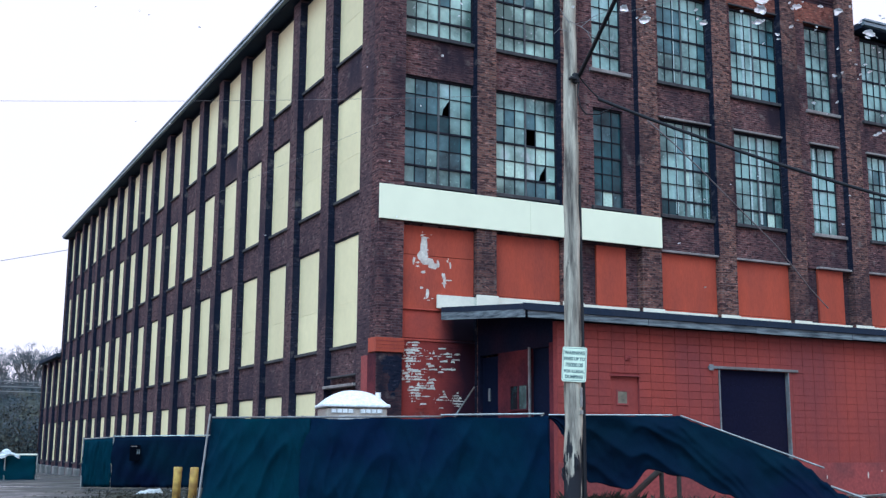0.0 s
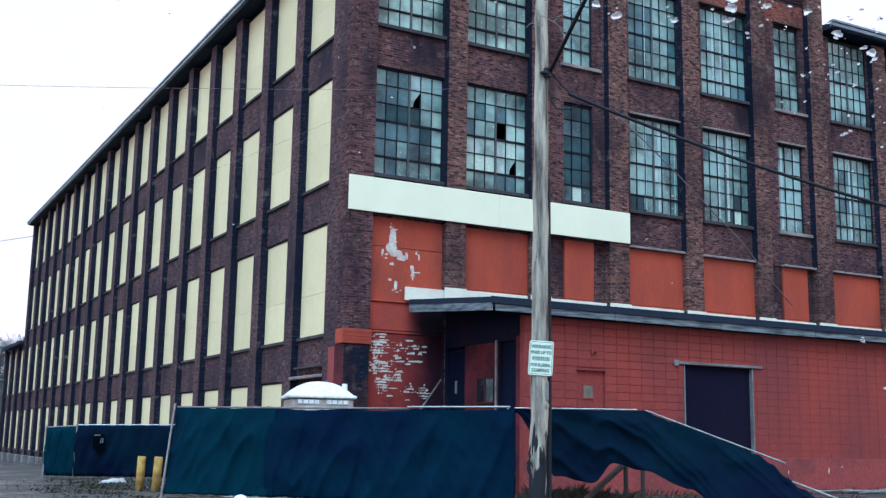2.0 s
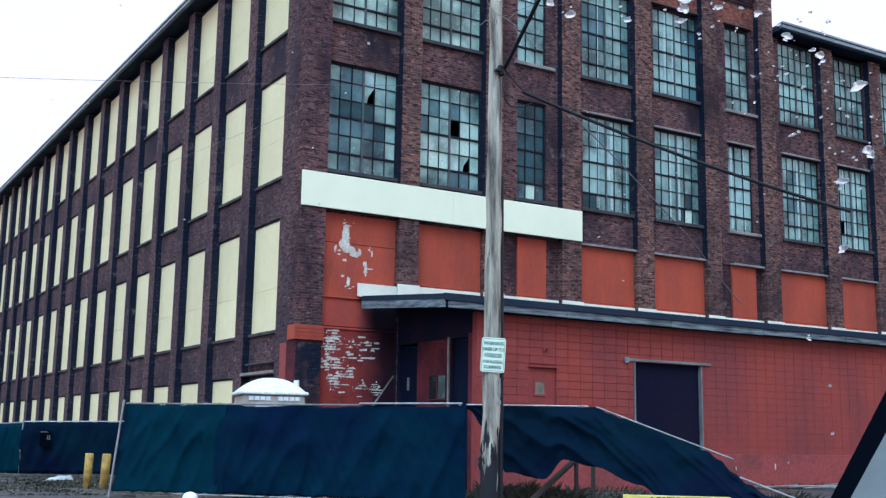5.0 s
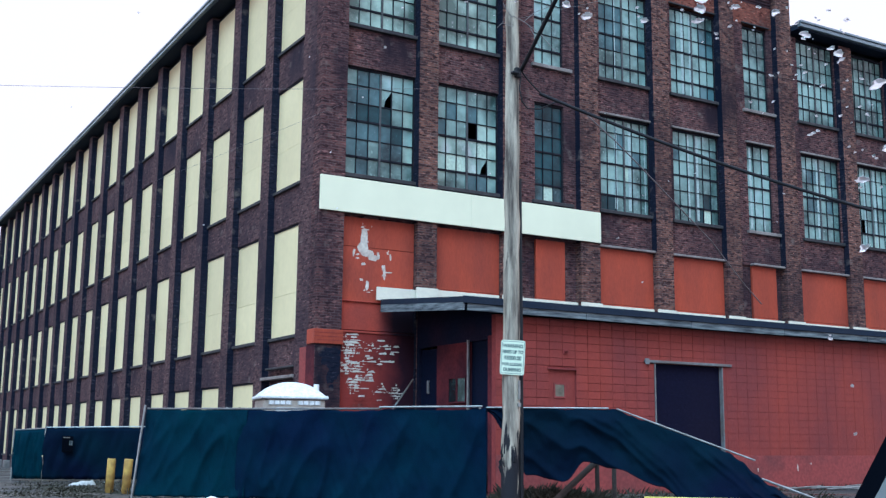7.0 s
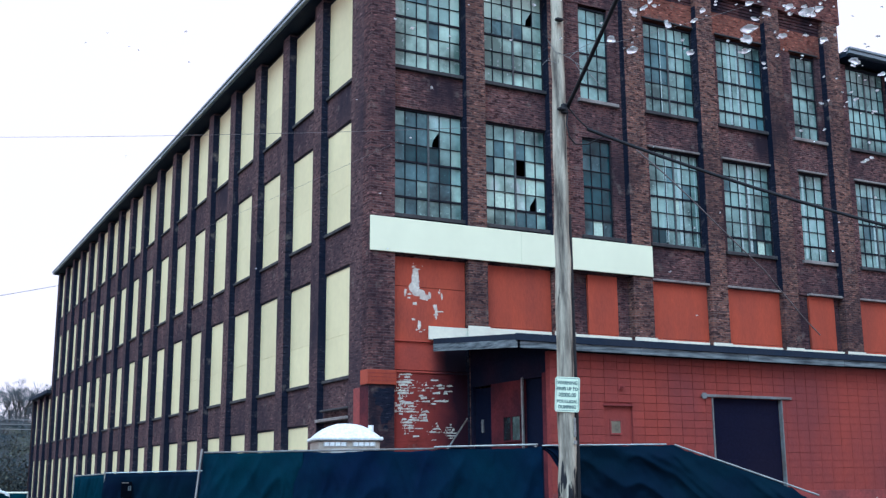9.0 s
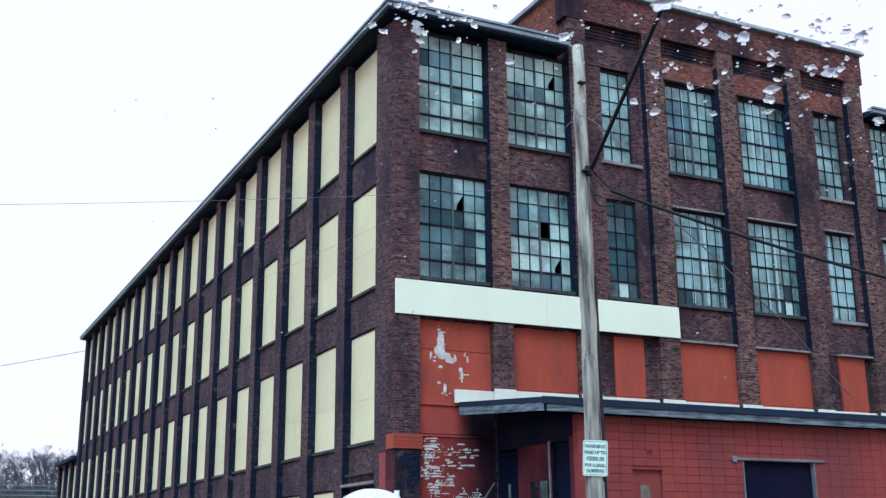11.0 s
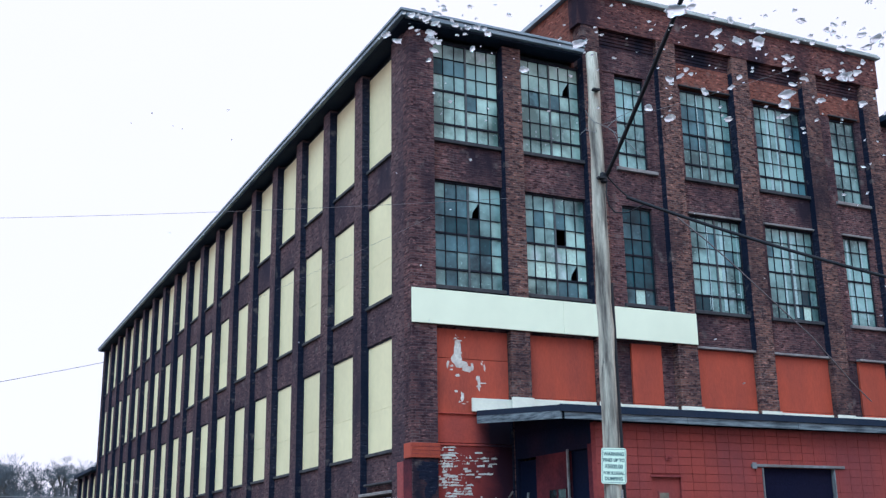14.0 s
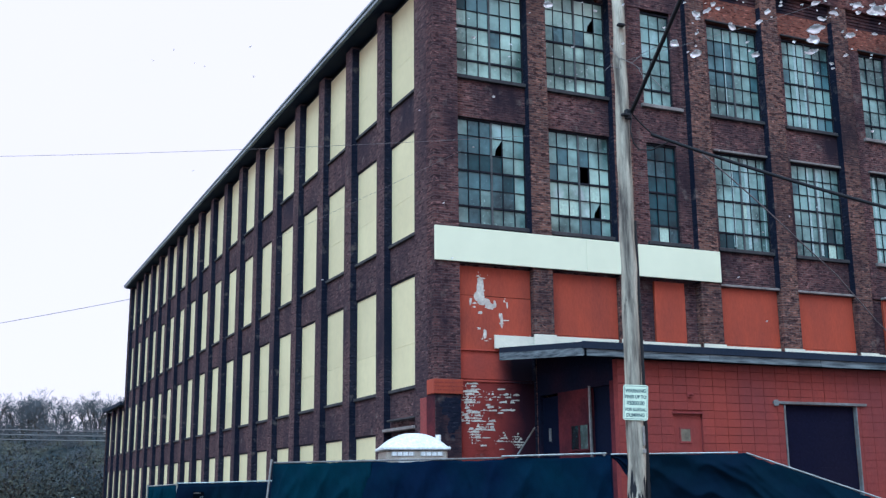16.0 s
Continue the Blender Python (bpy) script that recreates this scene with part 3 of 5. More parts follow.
# ---- steel sash windows of the front ----
def sash_window(n, x0, x1, z0, z1, cols, rows, special, strips, dark):
    w = thing(f"window_{n}", ("narrow" if cols == 3 else "wide") + " steel factory window with many dusty panes" + (", some broken" if special else ""), "window", "steel windows of the front", "structure")
    y = 0.36
    t = 0.035
    part("frame", boxes((x0, x0 + t, y - 0.05, y + 0.05, z0, z1), (x1 - t, x1, y - 0.05, y + 0.05, z0, z1), (x0 + t, x1 - t, y - 0.05, y + 0.05, z0, z0 + t), (x0 + t, x1 - t, y - 0.05, y + 0.05, z1 - t - 0.03, z1)), STEEL, w)
    px, pz = (x1 - x0) / cols, (z1 - z0) / rows
    bars = []
    for c in range(1, cols):
        h = 0.030 if cols == 6 and c == 3 else 0.010
        row = (x0 + c * px - h, x0 + c * px + h, y - 0.03 - h * 0.6, y + 0.02, z0 + t, z1 - t - 0.03)
        if h > 0.02:
            part("mullion", boxes(row), MULLION, w)
        else:
            bars.append(row)
    part("upright_bars", boxes(*bars), STEEL, w)
    bars = []
    for r in range(1, rows):
        h = 0.030 if r in (1, 3) else 0.011
        for c in range(cols):
            bars.append((x0 + c * px + 0.026, x0 + (c + 1) * px - 0.026, y - 0.028 - h * 0.5, y + 0.018, z0 + r * pz - h, z0 + r * pz + h))
    part("cross_bars", boxes(*bars), STEEL, w)
    me = {}
    for key, m in (("a", GLASS), ("d", GLASS_DARK), ("w", GLASS_PALE), ("m", GLASS_BLUE), ("p", GLASS_LIGHT)):
        me[key] = mesh_of("pane", boxes((0.004, px - 0.004, 0, 0.004, 0.004, pz - 0.004)), m)
    # a pane with a corner knocked out
    bm = bmesh.new()
    vs = [bm.verts.new(p) for p in ((0, 0, 0), (px * 0.35, 0, 0), (px * 0.45, 0, pz * 0.4), (px * 0.95, 0, pz * 0.9), (px, 0, pz), (0, 0, pz))]
    f = bm.faces.new(vs)
    g = bmesh.ops.extrude_face_region(bm, geom=[f])
    bmesh.ops.translate(bm, verts=[v for v in g["geom"] if isinstance(v, bmesh.types.BMVert)], vec=(0, 0.004, 0))
    me["b"] = mesh_of("pane", bm, GLASS)
    for r in range(rows):
        for c in range(cols):
            k = special.get((c, r), "d" if dark else "a")
            if k == "x":
                continue
            ob = part("pane", me[k], None, w)
            tilt = random.uniform(-1.2, 1.2)
            ob.matrix_basis = pose(x0 + c * px, y - 0.004, z0 + r * pz, random.uniform(-0.8, 0.8), 0, tilt)
    for s, wd in strips:
        part("inner_strip", boxes((x0 + s * (x1 - x0) - wd, x0 + s * (x1 - x0) + wd, y - 0.018, y - 0.009, z0 + 0.1, z1 - 0.12)), CURTAIN, w)
    part("sill", boxes((x0 - 0.12, x1 + (0.30 if cols == 3 else 0.06), 0.14, 0.34, z0 - 0.12, z0 - 0.004), bevel=0.012), SILL if cols == 6 or n == 3 else SILL_PALE, w)


# panes: w pale, d and m darker, partly painted tree reflections, b broken, x gone; column, row from the bottom
def panes(kind, cols, rows):
    return {(c, r): kind for c in cols for r in rows}


SPECIAL = {
    (0, 0): {**panes("m", range(3), range(2, 6)), **panes("m", range(3, 6), (1, 2)), (0, 1): "m", (1, 1): "m", (5, 2): "a", (5, 1): "p", (1, 3): "d", (2, 3): "d", (3, 3): "d", (3, 4): "b", (4, 2): "d", (0, 5): "a", (1, 0): "m", (5, 3): "p"},
    (1, 0): {**panes("p", range(6), (1, 2)), **panes("m", (3, 4), (0,)), (1, 1): "w", (2, 1): "w", (4, 2): "w", (4, 1): "b", (3, 3): "x", (4, 3): "p", (5, 3): "p", (0, 3): "m", (1, 4): "m", (3, 4): "m", (0, 0): "p"},
    (2, 0): {(1, 0): "w", (0, 0): "m", (2, 0): "m", (1, 4): "m", (0, 4): "m"},
    (3, 0): {(0, 0): "d", (1, 0): "d", (3, 2): "w", (2, 4): "m", (4, 3): "m"},
    (4, 0): {(4, 0): "w", (3, 0): "d", (4, 1): "d", (0, 4): "m"},
    (0, 1): {**panes("p", range(6), range(0, 3)), **panes("p", (0, 5), range(3, 6)), **panes("p", (3, 4), (5,)), (0, 4): "d", (5, 2): "p", (5, 3): "p", (2, 4): "m", (1, 4): "m", (0, 2): "p", (3, 2): "m"},
    (1, 1): {**panes("p", range(6), range(0, 6)), (0, 3): "a", (2, 3): "a", (5, 4): "a", (2, 5): "a", (4, 2): "a", (4, 4): "b", (4, 0): "p", (5, 0): "p", (3, 3): "m", (1, 3): "m"},
    (3, 1): {**panes("m", range(3), (2, 3, 4)), (5, 2): "m"},
    (4, 1): {**panes("m", (4, 5), (0, 3, 4)), (0, 3): "m"},
    (6, 0): {**panes("m", (1, 2, 4), (2, 4))},
    (7, 0): {(1, 1): "x", (3, 0): "w"},
}
STRIPS = {(3, 0): ((0.02, 0.02), (0.34, 0.05), (0.62, 0.06), (0.93, 0.02)), (4, 0): ((0.02, 0.02), (0.36, 0.05), (0.55, 0.06)), (4, 1): ((0.3, 0.06), (0.47, 0.04)), (5, 0): ((0.2, 0.05), (0.7, 0.05)),
          (6, 0): ((0.45, 0.05),), (7, 0): ((0.3, 0.04), (0.6, 0.05)), (3, 1): ((0.35, 0.03),)}


def build_sashes():
    n = 1
    for s in (0, 1):
        for i, (a, b) in enumerate(WINDOWS):
            cols = 3 if b - a < 1.5 else 6
            sash_window(n, a, b, SILLS[2 + s], HEADS[2 + s] - (0.0 if s == 0 else 0.06), cols, 6, SPECIAL.get((i, s), {}), STRIPS.get((i, s), ()), (i, s) == (2, 0))
            n += 1
            if i >= 3 and s == 0:
                solid("lintel", boxes((a - 0.06, b + 0.12, 0.16, 0.32, HEADS[2] + 0.004, HEADS[2] + 0.075), bevel=0.01), SILL_PALE, "pale worn stone lintel over a window", "lintel", "window lintels", "structure")
            if i >= 3 and i < 6 and s == 1:
                solid("lintel", boxes((a - 0.06, b + 0.12, 0.16, 0.30, HEADS[3] + 0.004, HEADS[3] + 0.06), bevel=0.01), SILL, "dark stone lintel over a window", "lintel", "window lintels", "structure")


build_sashes()


# ---- white band and the red panels under it ----
def build_band():
    b = thing("sign_band", "blank white painted board band across the brick front", "sign band")
    for k in range(2):
        part("board", boxes((0.0 + k * 4.806, 4.803 + k * 4.806, -0.07, -0.012, 7.49, 8.46), bevel=0.006), WHITE_BAND, b)
    part("ledger", boxes((0.05, 9.55, -0.010, -0.002, 7.55, 8.4)), OLD_WOOD, b)


build_band()


def build_red_panels():
    for i, (a, b) in enumerate(WINDOWS):
        l, r = PIERS[i][1], PIERS[i + 1][0]
        x0, x1 = (l, r) if b - a > 1.5 else (a, b - 0.02)
        p = thing("infill_panel", "orange-red painted panel filling a former window", "wall panel", "red infill panels", "structure")
        z = HEADS[1] - 0.03 - (0.0 if i < 3 else 0.02)
        for z0, z1 in ((5.1, 5.62), (5.63, z)) if i else ((5.112, 6.60), (6.612, z)):
            part("sheet", boxes((x0, x1 - 0.012, 0.20, 0.29, z0, z1), bevel=0.006), RED_PANEL, p)
        if i == 0:
            part("sheet", boxes((x0, x1 - 0.012, 0.20, 0.29, 4.3, 5.1), bevel=0.006), PANEL_SOOT_SHADE, p, "red sheet under the canopy, its shade and soot painted in")
        if i >= 3:
            part("ledge", boxes((x0 - 0.05, x1 + (0.02 if b - a > 1.5 else 0.35), 0.05, 0.23, z + 0.002, z + 0.075), bevel=0.01), SILL_PALE, p)


build_red_panels()


def ragged(cx, cz, rx, rz, y, n=30):
    """A flat patch with a torn outline on a wall that faces -y."""
    bm = bmesh.new()
    ring = []
    for k in range(n):
        a = 2 * math.pi * k / n
        r = 1 + 0.38 * noise.noise((math.cos(a) * 1.6 + cx * 3, math.sin(a) * 1.6 + cz * 3, 0.5)) + random.uniform(-0.10, 0.10)
        ring.append(bm.verts.new((cx + rx * r * math.cos(a), y, cz + rz * r * math.sin(a))))
    mid = bm.verts.new((cx, y, cz))
    for k in range(n):
        bm.faces.new((ring[k], ring[(k + 1) % n], mid))
    return bm


def flakes(spots, y, course, name, label):
    """Patches where paint has come off, in runs along the courses."""
    bm = bmesh.new()
    for cx, cz, w, h, n in spots:
        for _ in range(n):
            x, z = random.gauss(cx, w), cz + course * round(random.gauss(0, h) / course)
            l, t = 0.012 + 0.26 * random.random() ** 2.8, course * random.uniform(0.15, 1.0)
            k = random.uniform(0.0, 0.4)
            vs = [bm.verts.new((x + dx, y - random.uniform(0, 0.0015), z + dz)) for dx, dz in ((0, 0), (l * random.uniform(0.3, 0.6), random.uniform(-0.012, 0.012)), (l, random.uniform(0, 0.012)), (l * (1 - k), t), (l * k, t * random.uniform(0.5, 1.0)))]
            bm.faces.new(vs)
    return solid(name, bm, FLAKE, label, "peeling paint", kind="stuff")


bare = thing("peeled_patch", "large bare patch in the peeling red paint", "peeling paint")
for cx, cz, rx, rz in ((1.47, 6.86, 0.105, 0.30), (1.44, 6.60, 0.15, 0.18), (1.58, 6.44, 0.20, 0.10), (1.75, 6.33, 0.16, 0.085), (1.92, 6.40, 0.05, 0.10),
                       (1.17, 6.44, 0.035, 0.10), (2.31, 6.40, 0.03, 0.09), (2.22, 6.50, 0.03, 0.03), (2.12, 5.96, 0.05, 0.20), (2.07, 6.08, 0.04, 0.07), (1.47, 6.14, 0.065, 0.045), (1.60, 5.56, 0.045, 0.14), (1.42, 5.70, 0.05, 0.03), (1.30, 6.40, 0.04, 0.03)):
    part("bare_area", ragged(cx, cz, rx, rz, 0.1955 - 0.001 * cz + 0.0055), FLAKE, bare)
flakes(((1.42, 6.9, 0.09, 0.26, 10), (1.18, 6.38, 0.03, 0.08, 3), (2.20, 6.45, 0.03, 0.09, 3), (2.06, 5.85, 0.03, 0.16, 5), (1.55, 5.45, 0.08, 0.06, 4)), 0.194, 0.05, "peeling_patch", "bare white patches where red paint peeled off")


def build_painted_corner():
    """Red-painted brickwork by the porch and the band on the corner pier."""
    w = thing("wall_painted", "peeling red painted brick wall beside the porch", "wall", kind="structure")
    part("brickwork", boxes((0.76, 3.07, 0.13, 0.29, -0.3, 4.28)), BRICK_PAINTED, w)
    part("ledge", boxes((0.76, 3.07, 0.10, 0.128, 4.21, 4.26), bevel=0.008), PANEL_SOOT_SHADE, w)
    part("ledge", boxes((0.76, 3.06, 0.14, 0.198, 5.07, 5.108), bevel=0.008), PANEL_SOOT_SHADE, w)
    part("corner_band", boxes((-0.05, 0.80, -0.05, -0.004, 3.86, 4.25), bevel=0.006), RED_PANEL, w)
    for z in (3.95, 4.05, 4.15):
        part("band_groove", boxes((-0.05, 0.80, -0.056, -0.051, z, z + 0.012)), BLOCK_JOINT, w)
    part("corner_band", boxes((-0.05, -0.004, -0.003, 0.45, 3.86, 4.25), bevel=0.006), RED_PANEL, w)
    part("corner_paint", boxes((-0.022, -0.003, 0.56, 0.98, -0.2, 3.80), bevel=0.006), PLINTH, w)
    part("corner_paint", boxes((-0.014, -0.003, 0.02, 0.555, -0.2, 3.84)), SOOT_SHADE_RED, w, "smoke-stained red paint")
    part("smoked_brickwork", boxes((0.005, 0.755, -0.006, -0.001, 2.2, 3.85)), BRICK_SMOKED, w, "soot-blackened brick")
    for cx, cz, rx, rz in ((0.52, 3.40, 0.20, 0.36), (0.40, 3.62, 0.26, 0.17), (0.58, 3.66, 0.15, 0.14), (0.46, 2.98, 0.12, 0.17), (0.62, 3.16, 0.10, 0.22), (0.50, 2.72, 0.07, 0.07), (0.27, 3.40, 0.09, 0.12)):
        part("burnt_patch", ragged(cx, cz, rx, rz, -0.0085 - 0.001 * rz - 0.001 * cx), BRICK_SOOT_SHADE, w)


build_painted_corner()
flakes(((1.02, 3.78, 0.12, 0.20, 90), (1.12, 3.22, 0.20, 0.09, 80), (1.18, 2.78, 0.12, 0.10, 45), (1.5, 2.98, 0.12, 0.05, 24), (2.00, 3.80, 0.25, 0.08, 26), (2.0, 3.45, 0.25, 0.05, 14), (2.0, 2.62, 0.10, 0.10, 22), (2.42, 2.60, 0.09, 0.10, 22), (1.4, 3.65, 0.2, 0.2, 20), (0.72, 4.15, 0.0, 0.0, 1)), 0.124, 0.0735, "peeling_patch", "flaked white paint remains on red brick courses")

# ---- annex: painted block wall with a shed roof ----
AX0, AX1, AY, ATOP = 3.09, 27.0, -4.04, 4.46
PLINTH_TOP = 1.01
DOOR = (8.18, 10.66, 0.62, 3.46)
HATCH = (4.68, 5.56, 0.62, 3.17)


def build_annex():
    w = thing("wall_annex", "red painted concrete block wall of the dock annex", "wall", kind="structure")
    rows = [(AX0, HATCH[0], AY + 0.03, AY + 0.2, -0.3, ATOP), (HATCH[0], HATCH[1], AY + 0.03, AY + 0.2, HATCH[3], ATOP), (HATCH[1], DOOR[0], AY + 0.03, AY + 0.2, -0.3, ATOP),
            (DOOR[0], DOOR[1], AY + 0.03, AY + 0.2, DOOR[3], ATOP), (DOOR[1], AX1, AY + 0.03, AY + 0.2, -0.3, ATOP), (DOOR[0], DOOR[1], AY + 0.03, AY + 0.2, -0.3, DOOR[2])]
    part("joint_bed", boxes(*rows), BLOCK_JOINT, w)
    part("plinth", boxes((AX0, DOOR[0], AY - 0.02, AY + 0.028, -0.3, PLINTH_TOP), (DOOR[1], AX1, AY - 0.02, AY + 0.028, -0.3, PLINTH_TOP), (DOOR[0], DOOR[1], AY - 0.02, AY + 0.028, -0.3, DOOR[2]), bevel=0.008), PLINTH, w)
    # side wall to the porch, with two openings
    s = AX0
    part("porch_wall", boxes((s + 0.002, s + 0.2, AY + 0.2, -3.66, -0.3, 3.95), (s + 0.002, s + 0.2, -2.74, -1.12, -0.3, 3.86)), SOOT_SHADE_RED, w)
    # upper wall darker still: shade below the roof is in its colour
    part("porch_wall", boxes((s + 0.002, s + 0.2, -0.12, 0.12, -0.3, 3.86), (s + 0.002, s + 0.2, AY + 0.2, -2.74, 3.951, ATOP), (s + 0.002, s + 0.2, -2.74, 0.12, 3.861, ATOP), (s + 0.002, s + 0.2, -3.66, -2.74, 3.86, 3.95)), SOOT_SHADE_BLOCK, w, "dark wall under the canopy, its shade and soot painted in")
    bm = bmesh.new()
    ends = [[bm.verts.new((x, y, z)) for y, z in ((AY + 0.2, ATOP + 0.002), (0.12, ATOP + 0.002), (0.12, 5.01), (AY + 0.2, 4.655))] for x in (s + 0.002, s + 0.2)]
    for k in range(4):
        bm.faces.new((ends[0][k], ends[0][(k + 1) % 4], ends[1][(k + 1) % 4], ends[1][k]))
    bm.faces.new(ends[0][::-1])
    bm.faces.new(ends[1])
    part("porch_gable", bm, SOOT_SHADE_BLOCK, w)
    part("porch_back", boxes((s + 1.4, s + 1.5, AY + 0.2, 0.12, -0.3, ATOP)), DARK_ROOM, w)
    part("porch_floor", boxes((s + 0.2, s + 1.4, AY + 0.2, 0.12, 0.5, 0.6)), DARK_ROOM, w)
    part("end_wall", boxes((AX1, AX1 + 0.2, AY, 0.2, -0.3, ATOP)), BLOCK, w)
    return w


annex = build_annex()


def build_porch_details():
    d = thing("porch_door", "black painted door standing in the dark porch", "door", kind="structure")
    part("leaf", boxes((3.16, 3.20, -1.08, -0.15, 0.6, 3.8), bevel=0.006), BLACK_DOOR, d)
    part("handle", boxes((3.10, 3.155, -0.62, -0.55, 2.6, 2.95), bevel=0.01), DULL_STEEL, d)
    w = thing("porch_window", "small dusty two-pane window in the red porch wall", "window", kind="structure")
    part("frame", boxes((3.04, 3.09, -2.68, -1.78, 2.30, 2.34), (3.04, 3.09, -2.68, -1.78, 2.94, 2.98), (3.04, 3.09, -2.68, -2.64, 2.34, 2.94), (3.04, 3.09, -1.82, -1.78, 2.34, 2.94), (3.04, 3.09, -2.25, -2.20, 2.34, 2.94)), SOOT_SHADE_RED, w)
    part("pane", boxes((3.065, 3.07, -2.64, -2.25, 2.34, 2.94)), GLASS, w)
    part("pane", boxes((3.065, 3.07, -2.20, -1.82, 2.34, 2.94)), GLASS_DARK, w)
    p = thing("door_track", "thin galvanised door jamb strip", "door jamb", kind="structure")
    part("strip", boxes((3.03, 3.09, -2.80, -2.745, 0.6, 3.9), bevel=0.006), GALV, p)
    # added black sheet gives the opening its inner darkness
    j = thing("porch_opening", "porch doorway closed by a black sheet for its dark inside", "doorway", kind="structure")
    part("leaf", boxes((3.20, 3.24, -3.66, -2.74, 0.6, 3.86)), BLACK_DOOR, j)
    b = bmesh.new()
    tube(b, ((1.15, -0.5, 0.9), (2.9, -0.15, 3.0)), 0.025, 6)
    solid("leaning_pole", b, DULL_STEEL, "thin metal pole leaning on the porch wall", "pole")


build_porch_details()


def build_canopy():
    """Shed roof of the annex, falling to the front, over the porch as well."""
    r = thing("annex_roof", "low shed roof with black edge and weathered wood fascia", "roof", kind="structure")
    x0, x1, yb, yf = 1.92, AX1 + 0.3, -0.02, -4.39
    zb, zf = 5.16, 4.78
    bm = bmesh.new()
    prof = ((yb, zb), (yf, zf), (yf, zf - 0.14), (yb, zb - 0.14))
    ends = [[bm.verts.new((x, y, z)) for y, z in prof] for x in (x0, x1)]
    for k in range(4):
        bm.faces.new((ends[0][k], ends[0][(k + 1) % 4], ends[1][(k + 1) % 4], ends[1][k]))
    bm.faces.new(ends[0][::-1])
    bm.faces.new(ends[1])
    part("deck", bm, EAVE_DARK, r)
    part("drip_edge", boxes((x0 - 0.02, x1, yf - 0.035, yf - 0.003, zf - 0.155, zf + 0.015)), EAVE_DARK, r)
    k, x = 0, x0 + 0.12
    while x < x1:
        l = min(3.6, x1 - x)
        part("fascia_board", boxes((x, x + l - 0.012, yf + 0.0, yf + 0.035, zf - 0.33 - 0.006 * (k % 3), zf - 0.158), bevel=0.006), OLD_WOOD, r)
        x += l
        k += 1
    bm = bmesh.new()
    ends = [[bm.verts.new((x, y, z)) for y, z in ((yb, zb - 0.145), (yf, zf - 0.145), (yf, zf - 0.33), (yb, zb - 0.35))] for x in (x0, x0 + 0.04)]
    for k in range(4):
        bm.faces.new((ends[0][k], ends[0][(k + 1) % 4], ends[1][(k + 1) % 4], ends[1][k]))
    bm.faces.new(ends[0][::-1])
    bm.faces.new(ends[1])
    part("end_fascia", bm, OLD_WOOD, r)
    part("soffit", boxes((AX0 + 0.2, x1, yf + 0.04, -0.03, 4.48, 4.51)), EAVE_DARK, r)
    part("soffit", boxes((x0 + 0.05, AX0 + 0.2, yf + 0.04, -3.7, 4.56, 4.60)), EAVE_DARK, r)
    # white flashing where the roof meets the brick, higher over the piers
    part("flashing", boxes((1.84, PIERS[1][0], 0.06, 0.12, 5.15, 5.52), bevel=0.006), WHITE_FLASH, r)
    for i in range(1, 9):
        a, b = PIERS[i]
        part("flashing", boxes((a - 0.04, b + 0.04, -0.05, -0.004, 5.15, 5.60 - 0.006 * i + random.uniform(-0.012, 0.012)), bevel=0.006), WHITE_FLASH, r)
        part("flashing", boxes((b + 0.045, PIERS[i + 1][0] - 0.045, 0.14, 0.195, 5.1, 5.59 - 0.006 * i), bevel=0.006), WHITE_FLASH, r)


build_canopy()


